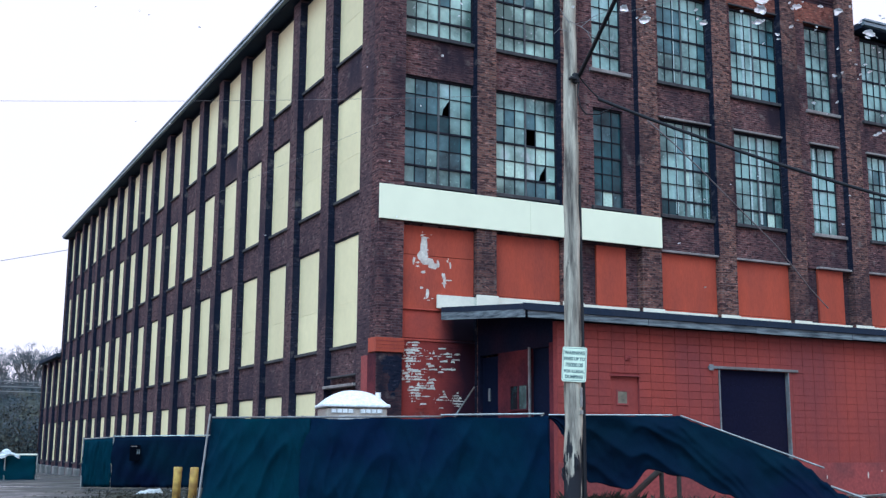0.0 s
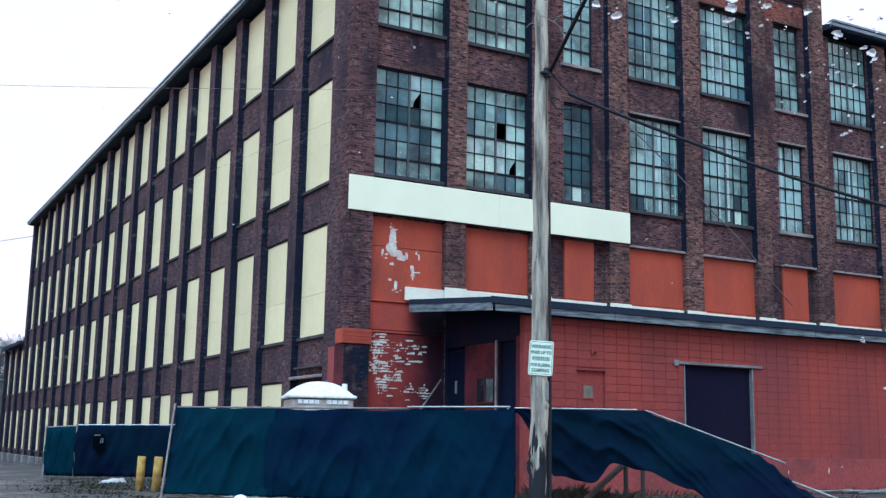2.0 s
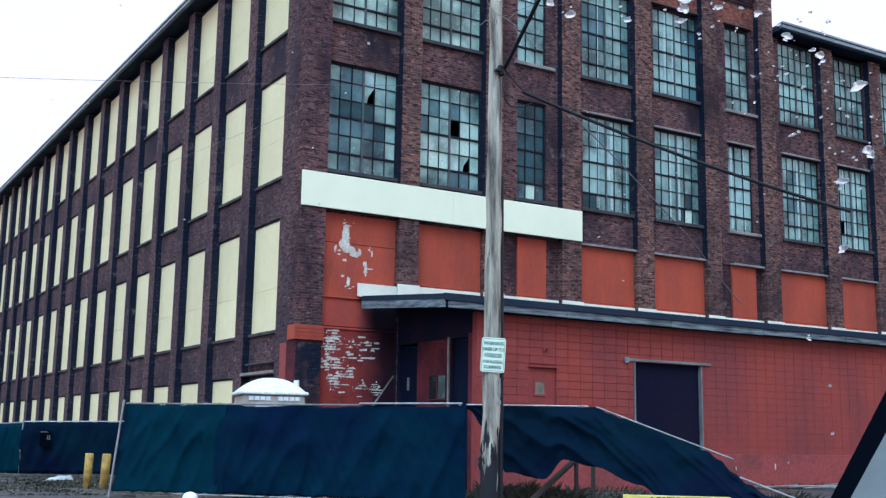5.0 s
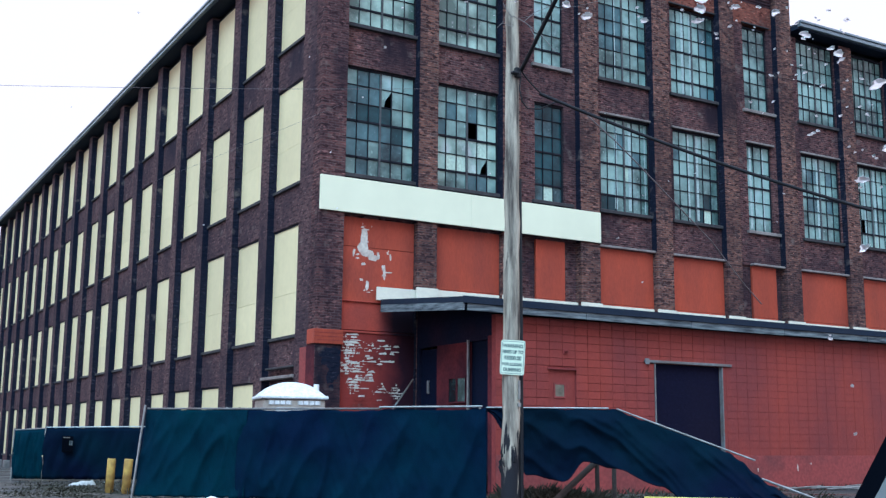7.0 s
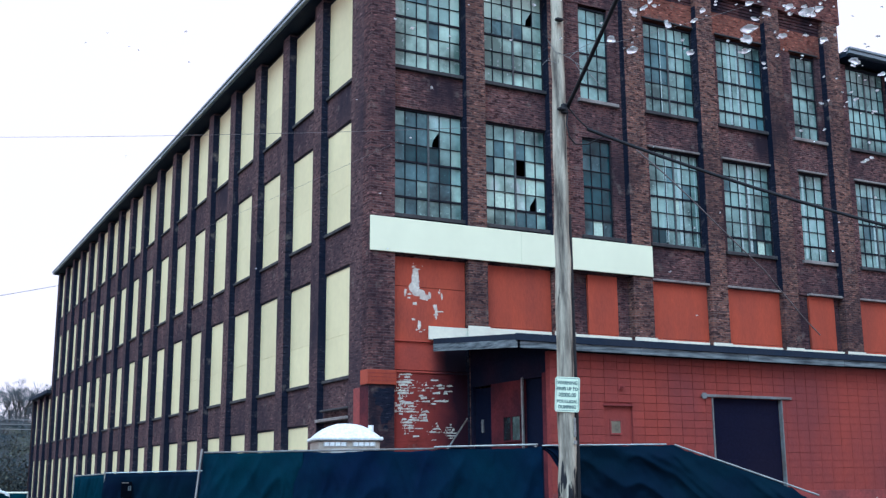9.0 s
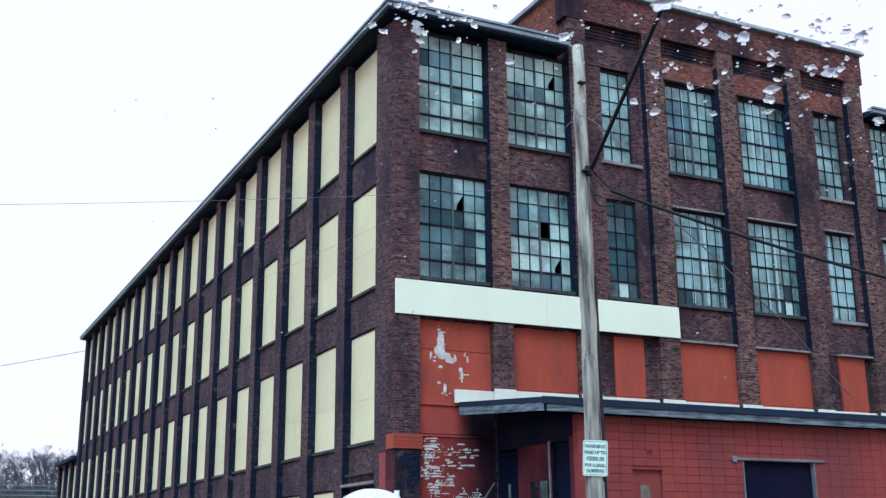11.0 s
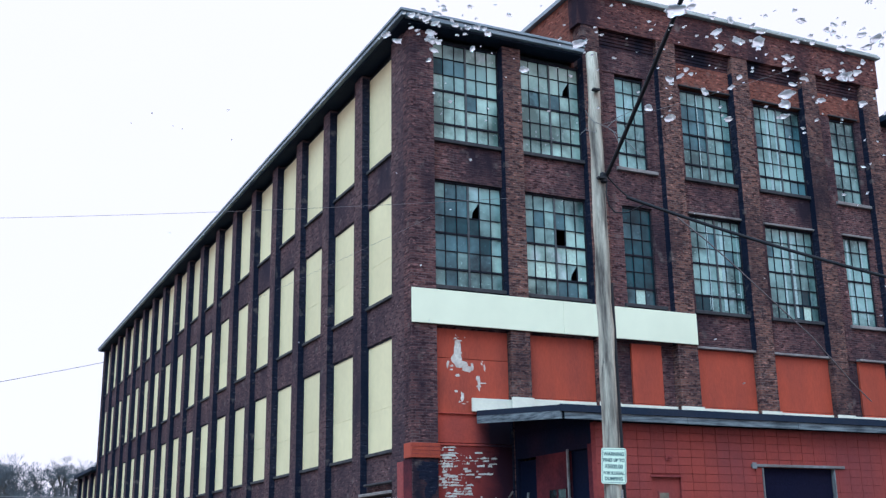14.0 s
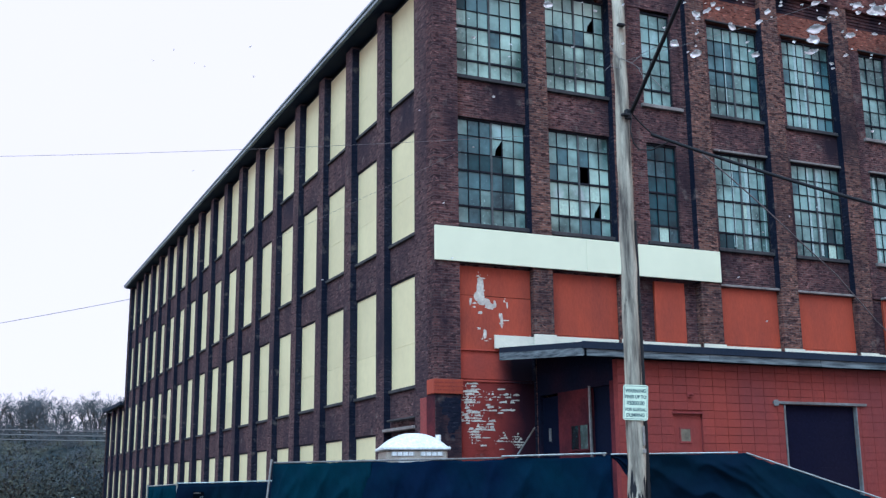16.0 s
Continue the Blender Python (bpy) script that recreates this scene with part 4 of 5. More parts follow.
def build_dock():
    d = thing("loading_door", "closed dark brown loading door in galvanised frame", "door", kind="structure")
    for k in range(7):
        part("slat", boxes((DOOR[0] + 0.03, DOOR[1] - 0.03, AY + 0.10, AY + 0.14, DOOR[2] + 0.405 * k, DOOR[2] + 0.4035 + 0.405 * k)), BROWN_DOOR, d)
    part("jamb", boxes((DOOR[0] - 0.005, DOOR[0] + 0.03, AY - 0.035, AY + 0.1, DOOR[2], DOOR[3]), bevel=0.008), DULL_STEEL, d)
    part("jamb", boxes((DOOR[1] - 0.03, DOOR[1] + 0.008, AY - 0.035, AY + 0.1, DOOR[2], DOOR[3]), bevel=0.008), DULL_STEEL, d)
    part("lintel", boxes((DOOR[0] - 0.36, DOOR[1] + 0.34, AY - 0.06, AY + 0.08, DOOR[3], DOOR[3] + 0.075), bevel=0.012), DULL_STEEL, d)
    part("lintel_end", boxes((DOOR[0] - 0.37, DOOR[0] - 0.22, AY - 0.075, AY - 0.061, DOOR[3] - 0.05, DOOR[3] + 0.11), bevel=0.008), DULL_STEEL, d)
    h = thing("blocked_door", "blocked doorway painted red with a small hatch", "door", kind="structure")
    part("leaf", boxes((HATCH[0], HATCH[1], AY + 0.07, AY + 0.12, HATCH[2], HATCH[3]), bevel=0.005), BLOCK, h)
    part("drip", boxes((HATCH[0] - 0.04, HATCH[1] + 0.03, AY - 0.02, AY + 0.06, HATCH[3] - 0.01, HATCH[3] + 0.035)), BLOCK_JOINT, h)
    part("hatch_frame", boxes((4.88, 5.24, AY + 0.045, AY + 0.068, 2.44, 2.48), (4.88, 5.24, AY + 0.045, AY + 0.068, 2.78, 2.82), (4.88, 4.92, AY + 0.045, AY + 0.068, 2.48, 2.78), (5.20, 5.24, AY + 0.045, AY + 0.068, 2.48, 2.78)), PLINTH, h)
    part("hatch_board", boxes((4.92, 5.20, AY + 0.052, AY + 0.066, 2.48, 2.78)), HATCH_BOARD, h)
    l = thing("wall_lamp_stub", "small rusty lamp bracket on the block wall", "bracket")
    part("plate", boxes((5.12, 5.26, AY - 0.03, AY - 0.001, 3.56, 3.70), bevel=0.008), BLOCK_JOINT, l)
    part("arm", boxes((5.17, 5.22, AY - 0.16, AY - 0.031, 3.60, 3.65), bevel=0.006), BLOCK_JOINT, l)


build_dock()
chips = thing("peeled_patch", "small pale chips in the red plinth paint", "peeling paint")
for cx, cz, rx, rz in ((11.9, 0.62, 0.014, 0.06), (13.5, 0.66, 0.022, 0.10), (14.05, 0.78, 0.025, 0.025)):
    part("bare_area", ragged(cx, cz, rx, rz, AY - 0.0225 - 0.0005 * rz, 14), FLAKE, chips)


# ---- utility pole with its sign and cables ----
POLE = heading(33.98, 20.0)


def build_pole():
    p = thing("utility_pole", "weathered grey wooden utility pole with charred splintered butt", "utility pole")
    bx, by = POLE.x - 0.10, POLE.y - 0.02
    bm = bmesh.new()
    pts, rad = [], []
    for k in range(23):
        s = k / 22
        z = -0.2 + s * 11.03
        lean = 0.09 * (max(z, 0.0) / 10.8) ** 0.6
        pts.append((bx + lean + 0.012 * math.sin(k * 1.9), by + 0.01 * math.sin(k * 2.7), z))
        rad.append(0.170 - 0.056 * (z / 10.8) + 0.004 * math.sin(k * 3.1))
    tube(bm, pts, rad, 14)
    part("shaft", bm, POLE_WOOD, p, smooth=True)
    for k in range(7):
        bm = bmesh.new()
        a = radians(200 + random.uniform(-70, 90))
        z = random.uniform(0.75, 1.15)
        q = Vector((bx + 0.02 + 0.17 * math.cos(a), by + 0.17 * math.sin(a), z))
        tube(bm, (q, q + Vector((0.03 * math.cos(a), 0.03 * math.sin(a), 0.08)), q + Vector((0.0, 0, random.uniform(0.12, 0.34)))), [0.024, 0.02, 0.003], 5)
        part("splinter", bm, POLE_WOOD, p)
    bm = bmesh.new()
    tube(bm, ((bx + 0.27, by + 0.04, -0.1), (bx + 0.27, by + 0.04, 3.0), (bx + 0.245, by + 0.04, 6.2)), 0.055, 10)
    part("riser_pipe", bm, CABLE, p, "black cable riser pipe")
    for z in (4.6,):
        part("strap", boxes((bx + 0.12, bx + 0.33, by - 0.03, by + 0.0, z, z + 0.03)), CABLE, p)
    part("meter_tag", boxes((bx + 0.06, bx + 0.12, by - 0.20, by - 0.17, 1.95, 2.02), (bx + 0.07, bx + 0.11, by - 0.20, by - 0.17, 2.08, 2.42), bevel=0.004), GALV, p)
    for z in (9.95, 8.15):
        part("step_bolt", boxes((bx - 0.05, bx + 0.10, by - 0.22, by - 0.12, z, z + 0.05), bevel=0.01), CABLE, p)
    part("cable_clamp", boxes((bx + 0.04, bx + 0.17, by - 0.19, by - 0.10, 8.10, 8.30), bevel=0.02), CABLE, p)
    return bx, by


PX, PY = build_pole()


def letters(parent, text, size, at, rz, material, stretch=1.0):
    cu = bpy.data.curves.new("lettering", "FONT")
    cu.body, cu.size, cu.align_x, cu.extrude = text, size, "CENTER", 0.0008
    cu.offset = 0.0035
    cu.materials.append(material)
    ob = new("lettering", cu)
    ob.parent = parent
    ob.matrix_basis = pose(*at, 90, 0, rz) @ Matrix.Diagonal((stretch, 1, 1, 1))
    return ob


def build_sign():
    c = heading(33.95, 19.78)
    s = thing("warning_sign", "white metal warning sign about illegal dumping", "sign", at=(c.x, c.y, 2.83), rz=-30)
    bm = bmesh.new()
    w, h, r = 0.218, 0.31, 0.035
    ring = [(sx * (w - r) + r * math.cos(a), sz * (h - r) + r * math.sin(a)) for sx, sz, a0 in ((1, 1, 0), (-1, 1, 90), (-1, -1, 180), (1, -1, 270)) for a in (radians(a0), radians(a0 + 45), radians(a0 + 90))]
    f = bm.faces.new([bm.verts.new((x, 0, z)) for x, z in ring])
    g = bmesh.ops.extrude_face_region(bm, geom=[f])
    bmesh.ops.translate(bm, verts=[v for v in g["geom"] if isinstance(v, bmesh.types.BMVert)], vec=(0, 0.006, 0))
    part("plate", bm, SIGN_WHITE, s)
    t = 0.008
    part("border", boxes((-w + 0.018, w - 0.018, -0.002, -0.0005, h - 0.028, h - 0.028 + t), (-w + 0.018, w - 0.018, -0.002, -0.0005, -h + 0.02, -h + 0.02 + t), (-w + 0.016, -w + 0.016 + t, -0.002, -0.0005, -h + 0.04, h - 0.04), (w - 0.016 - t, w - 0.016, -0.002, -0.0005, -h + 0.04, h - 0.04)), INK, s)
    for text, z, size in (("WARNING", 0.175, 0.088), ("FINES UP TO", 0.072, 0.078), ("$5000.00", -0.045, 0.10), ("FOR ILLEGAL", -0.15, 0.074), ("DUMPING", -0.25, 0.084)):
        letters(s, text, size, (0, -0.002, z), 0, INK, 0.84)
    part("back_bar", boxes((-0.02, 0.02, 0.008, 0.06, -0.28, 0.28)), GALV, s)
    s.matrix_basis = s.matrix_basis @ pose(0, 0, 0, 0, 3, 0)


build_sign()


def cable(name, pts, radius, material, label, category="cable"):
    cu = bpy.data.curves.new(name, "CURVE")
    cu.dimensions, cu.bevel_depth, cu.bevel_resolution = "3D", radius, 2
    sp = cu.splines.new("POLY")
    sp.points.add(len(pts) - 1)
    for q, p in zip(sp.points, pts):
        q.co = (*p, 1)
    cu.materials.append(material)
    return tagged(new(name, cu), label, category)


def sag(a, b, drop, n=24):
    a, b = Vector(a), Vector(b)
    return [a.lerp(b, k / n) - Vector((0, 0, drop * 4 * (k / n) * (1 - k / n))) for k in range(n + 1)]


def build_cables():
    hook = Vector((PX + 0.17, PY - 0.16, 8.25))
    # service drop up towards the street, and the bundle along the front
    up = heading(41.5, 15.0, 15.0 * math.tan(radians(31.5)) * 1.0)
    cable("overhead_cable", sag(hook, up, 0.05), 0.040, CABLE, "thick black overhead cable rising from the pole")
    far = heading(52.0, 22.0, 22.0 * math.tan(radians(11.3)))
    a = hook + Vector((0.35, -0.1, -0.42))
    cable("overhead_cable", sag(a, far, 0.12), 0.034, CABLE, "thick black overhead cable slung from the pole")
    loop = [hook + Vector((0, 0, -0.1)), hook + Vector((-0.04, 0, -0.35)), hook + Vector((0.02, 0, -0.6)), hook + Vector((0.14, 0, -0.72)), hook + Vector((0.4, -0.03, -0.70)), a + Vector((0.35, -0.05, -0.12))]
    cable("cable_loop", loop, 0.014, CABLE, "slack black cable loop at the pole")
    cable("cable_loop", sag(hook, a + Vector((0.2, 0, -0.05)), 0.06, 8), 0.015, CABLE, "slack black cable loop at the pole")
    rope = [heading(az, d, d * math.tan(radians(el))) for az, el, d in ((38.0, 16.75, 20.6), (39.4, 15.45, 20.9), (40.7, 14.1, 21.3), (42.5, 12.1, 22.2), (44.2, 10.2, 23.5), (45.8, 7.9, 25.0), (46.6, 6.9, 25.8))]
    cable("hanging_wire", rope, 0.013, WIRE_BROWN, "loose grey wire hanging from the overhead cable", "wire")
    for path in (((33.98, 21.35), (33.4, 21.55), (33.1, 21.30)), ((33.98, 21.9), (34.6, 21.6), (35.5, 20.95), (36.3, 20.05)), ((33.98, 21.8), (33.7, 22.15), (33.45, 22.55)), ((34.6, 21.6), (35.2, 22.05), (36.1, 22.35)), ((34.9, 21.4), (35.3, 20.6), (35.5, 20.2))):
        cable("bare_twig", [heading(az, 19.85, 19.85 * math.tan(radians(el))) for az, el in path], 0.006, CABLE_GREY, "pale bare twig caught on the pole", "twig")
    y = FIRST + BAY + 0.42
    cable("down_wire", [(0.18, y, 16.3), (0.185, y + 0.01, 12.0), (0.175, y, 8.0), (0.18, y + 0.01, 1.0)], 0.016, CABLE, "thin dark wire running down the boarded bay", "wire")
    # thin wires against the sky
    def way(az, el, d):
        return heading(az, d, d * math.tan(radians(el)))
    cable("thin_wire", sag(way(-8, 14.9, 34), way(29.0, 18.2, 26), 0.15), 0.0050, WIRE_BROWN, "thin pale wire crossing in front of the building")
    cable("thin_wire", sag(way(-6, 6.3, 120), way(8.6, 9.7, 84), 0.2), 0.022, CABLE_GREY, "thin pale wire running to the far building end")
    cable("thin_wire", sag(way(14.63, 12.6, 40), way(25.15, 17.5, 24), 0.03), 0.0032, WIRE_BROWN, "thin slanting wire before the boarded bays")
    cable("thin_wire", sag(way(33.4, 21.6, 20), way(44.96, 23.52, 23), 0.04), 0.0035, CABLE_GREY, "thin pale wire strung from the pole to the tower")
    for k, e in enumerate((3.08, 2.85, 2.62)):
        cable("far_wire", sag(way(-9, e + 0.1, 125), way(9, e - 0.12, 110), 0.1), 0.04, CABLE_GREY, "distant pale power line before the trees")


build_cables()


# ---- fences with screen cloth ----
def drape(name, top, bottom, nu, nv, fold, seed, material, parent, label="", slant=(14, 2.5)):
    """Hanging cloth between a top line and a lower edge, with folds; both lines are functions of 0..1."""
    bm = bmesh.new()
    grid = []
    for i in range(nu + 1):
        u = i / nu
        a, b = Vector(top(u)), Vector(bottom(u))
        row = []
        for j in range(nv + 1):
            v = j / nv
            p = a.lerp(b, v)
            d = noise.noise((u * 7 + seed, v * 2.2, seed)) + 0.25 * noise.noise((u * 45, v * 9, seed + 9))
            ridge = 0.5 - abs(noise.noise((u * slant[0] + v * slant[1], v * 0.7 - u * 2, seed + 13)))
            d += 1.5 * ridge * ridge * 4 - 0.8
            d += 1.1 * (0.5 - abs(noise.noise((u * 9 + v * 1.8 + seed, v * 0.8, seed + 5)))) + 0.6 * (0.5 - abs(noise.noise((u * 22 - v * 3, v * 1.2, seed + 2))))
            n = Vector((-0.7, -0.72, 0))
            p += n * fold * d * min(1, v * 5) + Vector((0, 0, 0.02 * noise.noise((u * 30, seed, 0))))
            row.append(bm.verts.new(p))
        grid.append(row)
    for i in range(nu):
        for j in range(nv):
            bm.faces.new((grid[i][j], grid[i + 1][j], grid[i + 1][j + 1], grid[i][j + 1]))
    ob = part(name, bm, material, parent, label, smooth=True)
    md = ob.modifiers.new("cloth_thickness", "SOLIDIFY")
    md.thickness = 0.006
    return ob


def pipe(name, a, b, r, parent, material=GALV):
    bm = bmesh.new()
    tube(bm, (a, b), r, 8)
    return part(name, bm, material, parent)


F0, F1, F2 = heading(15.42, 24.1), heading(32.6, 21.3), heading(46.0, 21.0)


def build_fences():
    f = thing("screen_fence", "temporary chain fence covered in dark green cloth", "fence", "screened fences")
    a, b = Vector((F0.x, F0.y, 0)), Vector((F1.x, F1.y, 0))

    def zt(u):
        return 1.965 + 0.01 * math.sin(u * 9)
    for u0, u1, mt, sd in ((0.0, 0.315, CLOTH, 3.1), (0.285, 1.0, CLOTH_MID, 5.3)):
        drape("screen_cloth", lambda u: (*a.lerp(b, u0 + (u1 - u0) * u).xy, zt(u0 + (u1 - u0) * u) - 0.05 * abs(math.sin(u * math.pi * (1 if u0 == 0 else 3)))), lambda u: (*(a.lerp(b, u0 + (u1 - u0) * u) - Vector((0.17, 0, 0)) * max(0, 1 - (u0 + (u1 - u0) * u) * 6)).xy, 0.16 + 0.025 * noise.noise((u * 14, u0 * 3, 2.0))), int(230 * (u1 - u0)), 34, 0.058, sd, mt, f, "", (16 * (u1 - u0), 1.6))
    pipe("top_rail", (*a.xy, 1.95), (*a.lerp(b, 0.71).xy, 1.955), 0.020, f, DULL_STEEL)
    pipe("bottom_rail", (*a.xy, 0.13), (*b.xy, 0.13), 0.018, f)
    for u in (0.0, 0.235, 0.5, 0.755, 0.975):
        p = a.lerp(b, u)
        top = Vector((p.x + (0.12 if u == 0 else 0), p.y, 1.99))
        o = 0.16 if u else 0.0
        if u == 0:
            pipe("post", (p.x - 0.27, p.y - 0.10, 0.04), (p.x - 0.08, p.y - 0.10, 2.02), 0.024, f)
        else:
            pipe("post", (p.x + o, p.y + o, 0.04), top + Vector((o, o, 0)), 0.024, f)
        part("foot", boxes((p.x - 0.3, p.x + 0.3, p.y - 0.05, p.y + 0.05, 0.03, 0.09), bevel=0.01), DULL_STEEL, f)
    pipe("bare_rail", a.lerp(b, 0.70) + Vector((0, -0.04, 1.985)), a.lerp(b, 0.985) + Vector((0, -0.04, 2.0)), 0.020, f)

    g = thing("collapsed_fence", "torn sagging fence screen with fallen rail", "fence", "screened fences")
    c, d = Vector((F1.x, F1.y, 0)), Vector((F2.x, F2.y, 0))

    def line(pts, u):
        for (u0, z0), (u1, z1) in zip(pts, pts[1:]):
            if u <= u1:
                k = (u - u0) / (u1 - u0)
                k = k * k * (3 - 2 * k)
                return z0 + (z1 - z0) * k
        return pts[-1][1]

    top_pts = ((0, 1.96), (0.10, 1.97), (0.49, 1.955), (0.55, 1.84), (0.6, 1.755), (0.65, 1.665), (0.7, 1.57), (0.75, 1.48), (0.8, 1.385), (0.85, 1.29), (0.9, 1.18), (0.95, 1.02), (1.0, 0.80), (1.05, 0.60), (1.12, 0.40), (1.3, 0.12))
    bot_pts = ((0, 1.90), (0.09, 1.45), (0.16, 0.72), (0.30, 0.62), (0.38, 0.98), (0.50, 0.85), (0.66, 0.55), (0.78, 0.16), (1.0, 0.08), (1.3, 0.06))
    drape("screen_cloth", lambda u: (*c.lerp(d, u * 1.28).xy, line(top_pts, u * 1.28)), lambda u: (*(c.lerp(d, u * 1.28) + Vector((-0.30, -0.32, 0)) * min(1, max(0, u * 1.28 - 0.35) * 1.6)).xy, line(bot_pts, u * 1.28)), 150, 36, 0.065, 7.7, CLOTH_BLUE, g, "torn hanging screen cloth", (7.5, -2.6))
    pipe("top_rail", (*c.xy, 1.98), (*c.lerp(d, 0.47).xy, 1.97), 0.016, g)
    pipe("fallen_rail", (*c.lerp(d, 0.50).xy, 1.96), (*c.lerp(d, 1.0).xy, 1.04), 0.017, g)
    pipe("ground_rail", (*c.lerp(d, 1.02).xy, 0.72), (*(c.lerp(d, 1.36)).xy, 0.10), 0.022, g)
    p = c.lerp(d, 0.105)
    pipe("post", (p.x, p.y, 0.04), (p.x, p.y, 1.98), 0.024, g, DULL_STEEL)
    q = c.lerp(d, 0.40) + Vector((0.7, 0.7, 0))
    pr = thing("timber_prop", "old timber trestle propping behind the torn screen", "trestle")
    for p0, p1, r in (((q.x - 1.2, q.y + 0.1, 0.05), (q.x + 0.05, q.y, 1.02), 0.06), ((q.x, q.y, 0.05), (q.x, q.y, 1.08), 0.045), ((q.x + 0.42, q.y, 0.05), (q.x + 0.42, q.y, 1.08), 0.045), ((q.x - 0.1, q.y, 1.10), (q.x + 0.5, q.y, 1.10), 0.05)):
        pipe("timber", p0, p1, r, pr, BARK)

    h = thing("screen_fence", "navy screened fence closing the gap beside the factory", "fence", "screened fences")
    a2, m2, b2 = Vector((-4.75, 16.0, 0)), Vector((-3.85, 15.0, 0)), Vector((-0.35, 13.7, 0))
    for p0, p1, mt, sd, zz in ((a2, m2, CLOTH, 1.3, 1.56), (m2, b2, CLOTH_BLUE, 4.4, 1.66)):
        drape("screen_cloth", lambda u: (*p0.lerp(p1, u).xy, zz + 0.06 * u), lambda u: (*p0.lerp(p1, u).xy, -0.15), 40, 12, 0.08, sd, mt, h)
        pipe("top_rail", (*p0.xy, zz + 0.02), (*p1.xy, zz + 0.09), 0.022, h)
        pipe("post", (*p0.xy, -0.3), (*p0.xy, zz + 0.08), 0.03, h)
    pipe("post", (*b2.xy, -0.3), (*b2.xy, 1.78), 0.03, h)
    n = m2.lerp(b2, 0.22) + Vector((-0.04, -0.12, 0.95))
    part("notice", boxes((n.x - 0.22, n.x + 0.16, n.y - 0.05, n.y - 0.02, n.z - 0.15, n.z + 0.42)), RUBBER, h, "black notice board")
    part("notice_bar", boxes((n.x + 0.03, n.x + 0.07, n.y - 0.056, n.y - 0.051, n.z + 0.10, n.z + 0.26), (n.x + 0.09, n.x + 0.14, n.y - 0.056, n.y - 0.051, n.z + 0.10, n.z + 0.26)), OLD_WOOD, h)
    part("notice_rail", boxes((n.x - 0.20, n.x + 0.04, n.y - 0.056, n.y - 0.051, n.z + 0.36, n.z + 0.39)), SILL_PALE, h)

    k = thing("screen_fence", "distant green screened fence with pale top", "fence", "screened fences")
    p0, p1 = heading(3.0, 63), heading(7.2, 62)
    drape("screen_cloth", lambda u: (*p0.lerp(p1, u).xy, 0.82), lambda u: (*p0.lerp(p1, u).xy, -0.65), 24, 8, 0.1, 2.2, CLOTH, k)
    pipe("top_rail", (p0.x, p0.y, 0.85), (p1.x, p1.y, 0.85), 0.05, k, WHITE_FLASH)
    for u in (0, 0.33, 0.66, 1):
        p = p0.lerp(p1, u)
        pipe("post", (p.x, p.y, -0.8), (p.x, p.y, 0.9), 0.04, k)
    w = thing("plastic_sheet", "white plastic sheets thrown over the distant fence", "plastic sheet")
    for u0, u1, z0, z1, sd in ((0.40, 0.50, 0.92, -0.55, 6.1), (0.48, 0.82, 1.02, 0.74, 8.2), (0.60, 0.74, 1.14, 0.92, 9.4)):
        q0, q1 = p0.lerp(p1, u0) + Vector((-0.05, -0.30, 0)), p0.lerp(p1, u1) + Vector((-0.05, -0.30, 0))
        drape("sheet", lambda u: (*q0.lerp(q1, u).xy, z0 - 0.25 * (2 * u - 1) ** 2), lambda u: (*q0.lerp(q1, u).xy, z1 + 0.1 * math.sin(u * 11)), 14, 8, 0.06, sd, PLASTIC_WHITE, w)


build_fences()


# ---- bollards, portable toilet, small things ----
def build_bollards():
    bm = bmesh.new()
    tube(bm, ((0, 0, -0.1), (0, 0, 0.86), (0, 0, 0.90)), [0.11, 0.11, 0.10], 16)
    me = mesh_of("bollard", bm, YELLOW, True)
    for az, d, lean in ((13.80, 30.6, 1.5), (14.58, 29.6, 2.5)):
        p = heading(az, d)
        b = tagged(new("bollard", me), "yellow painted steel pipe bollard", "bollard", "yellow bollards")
        b.matrix_basis = pose(p.x, p.y, ground_z(p.x, p.y) - 0.02, 0, lean, 0)


build_bollards()


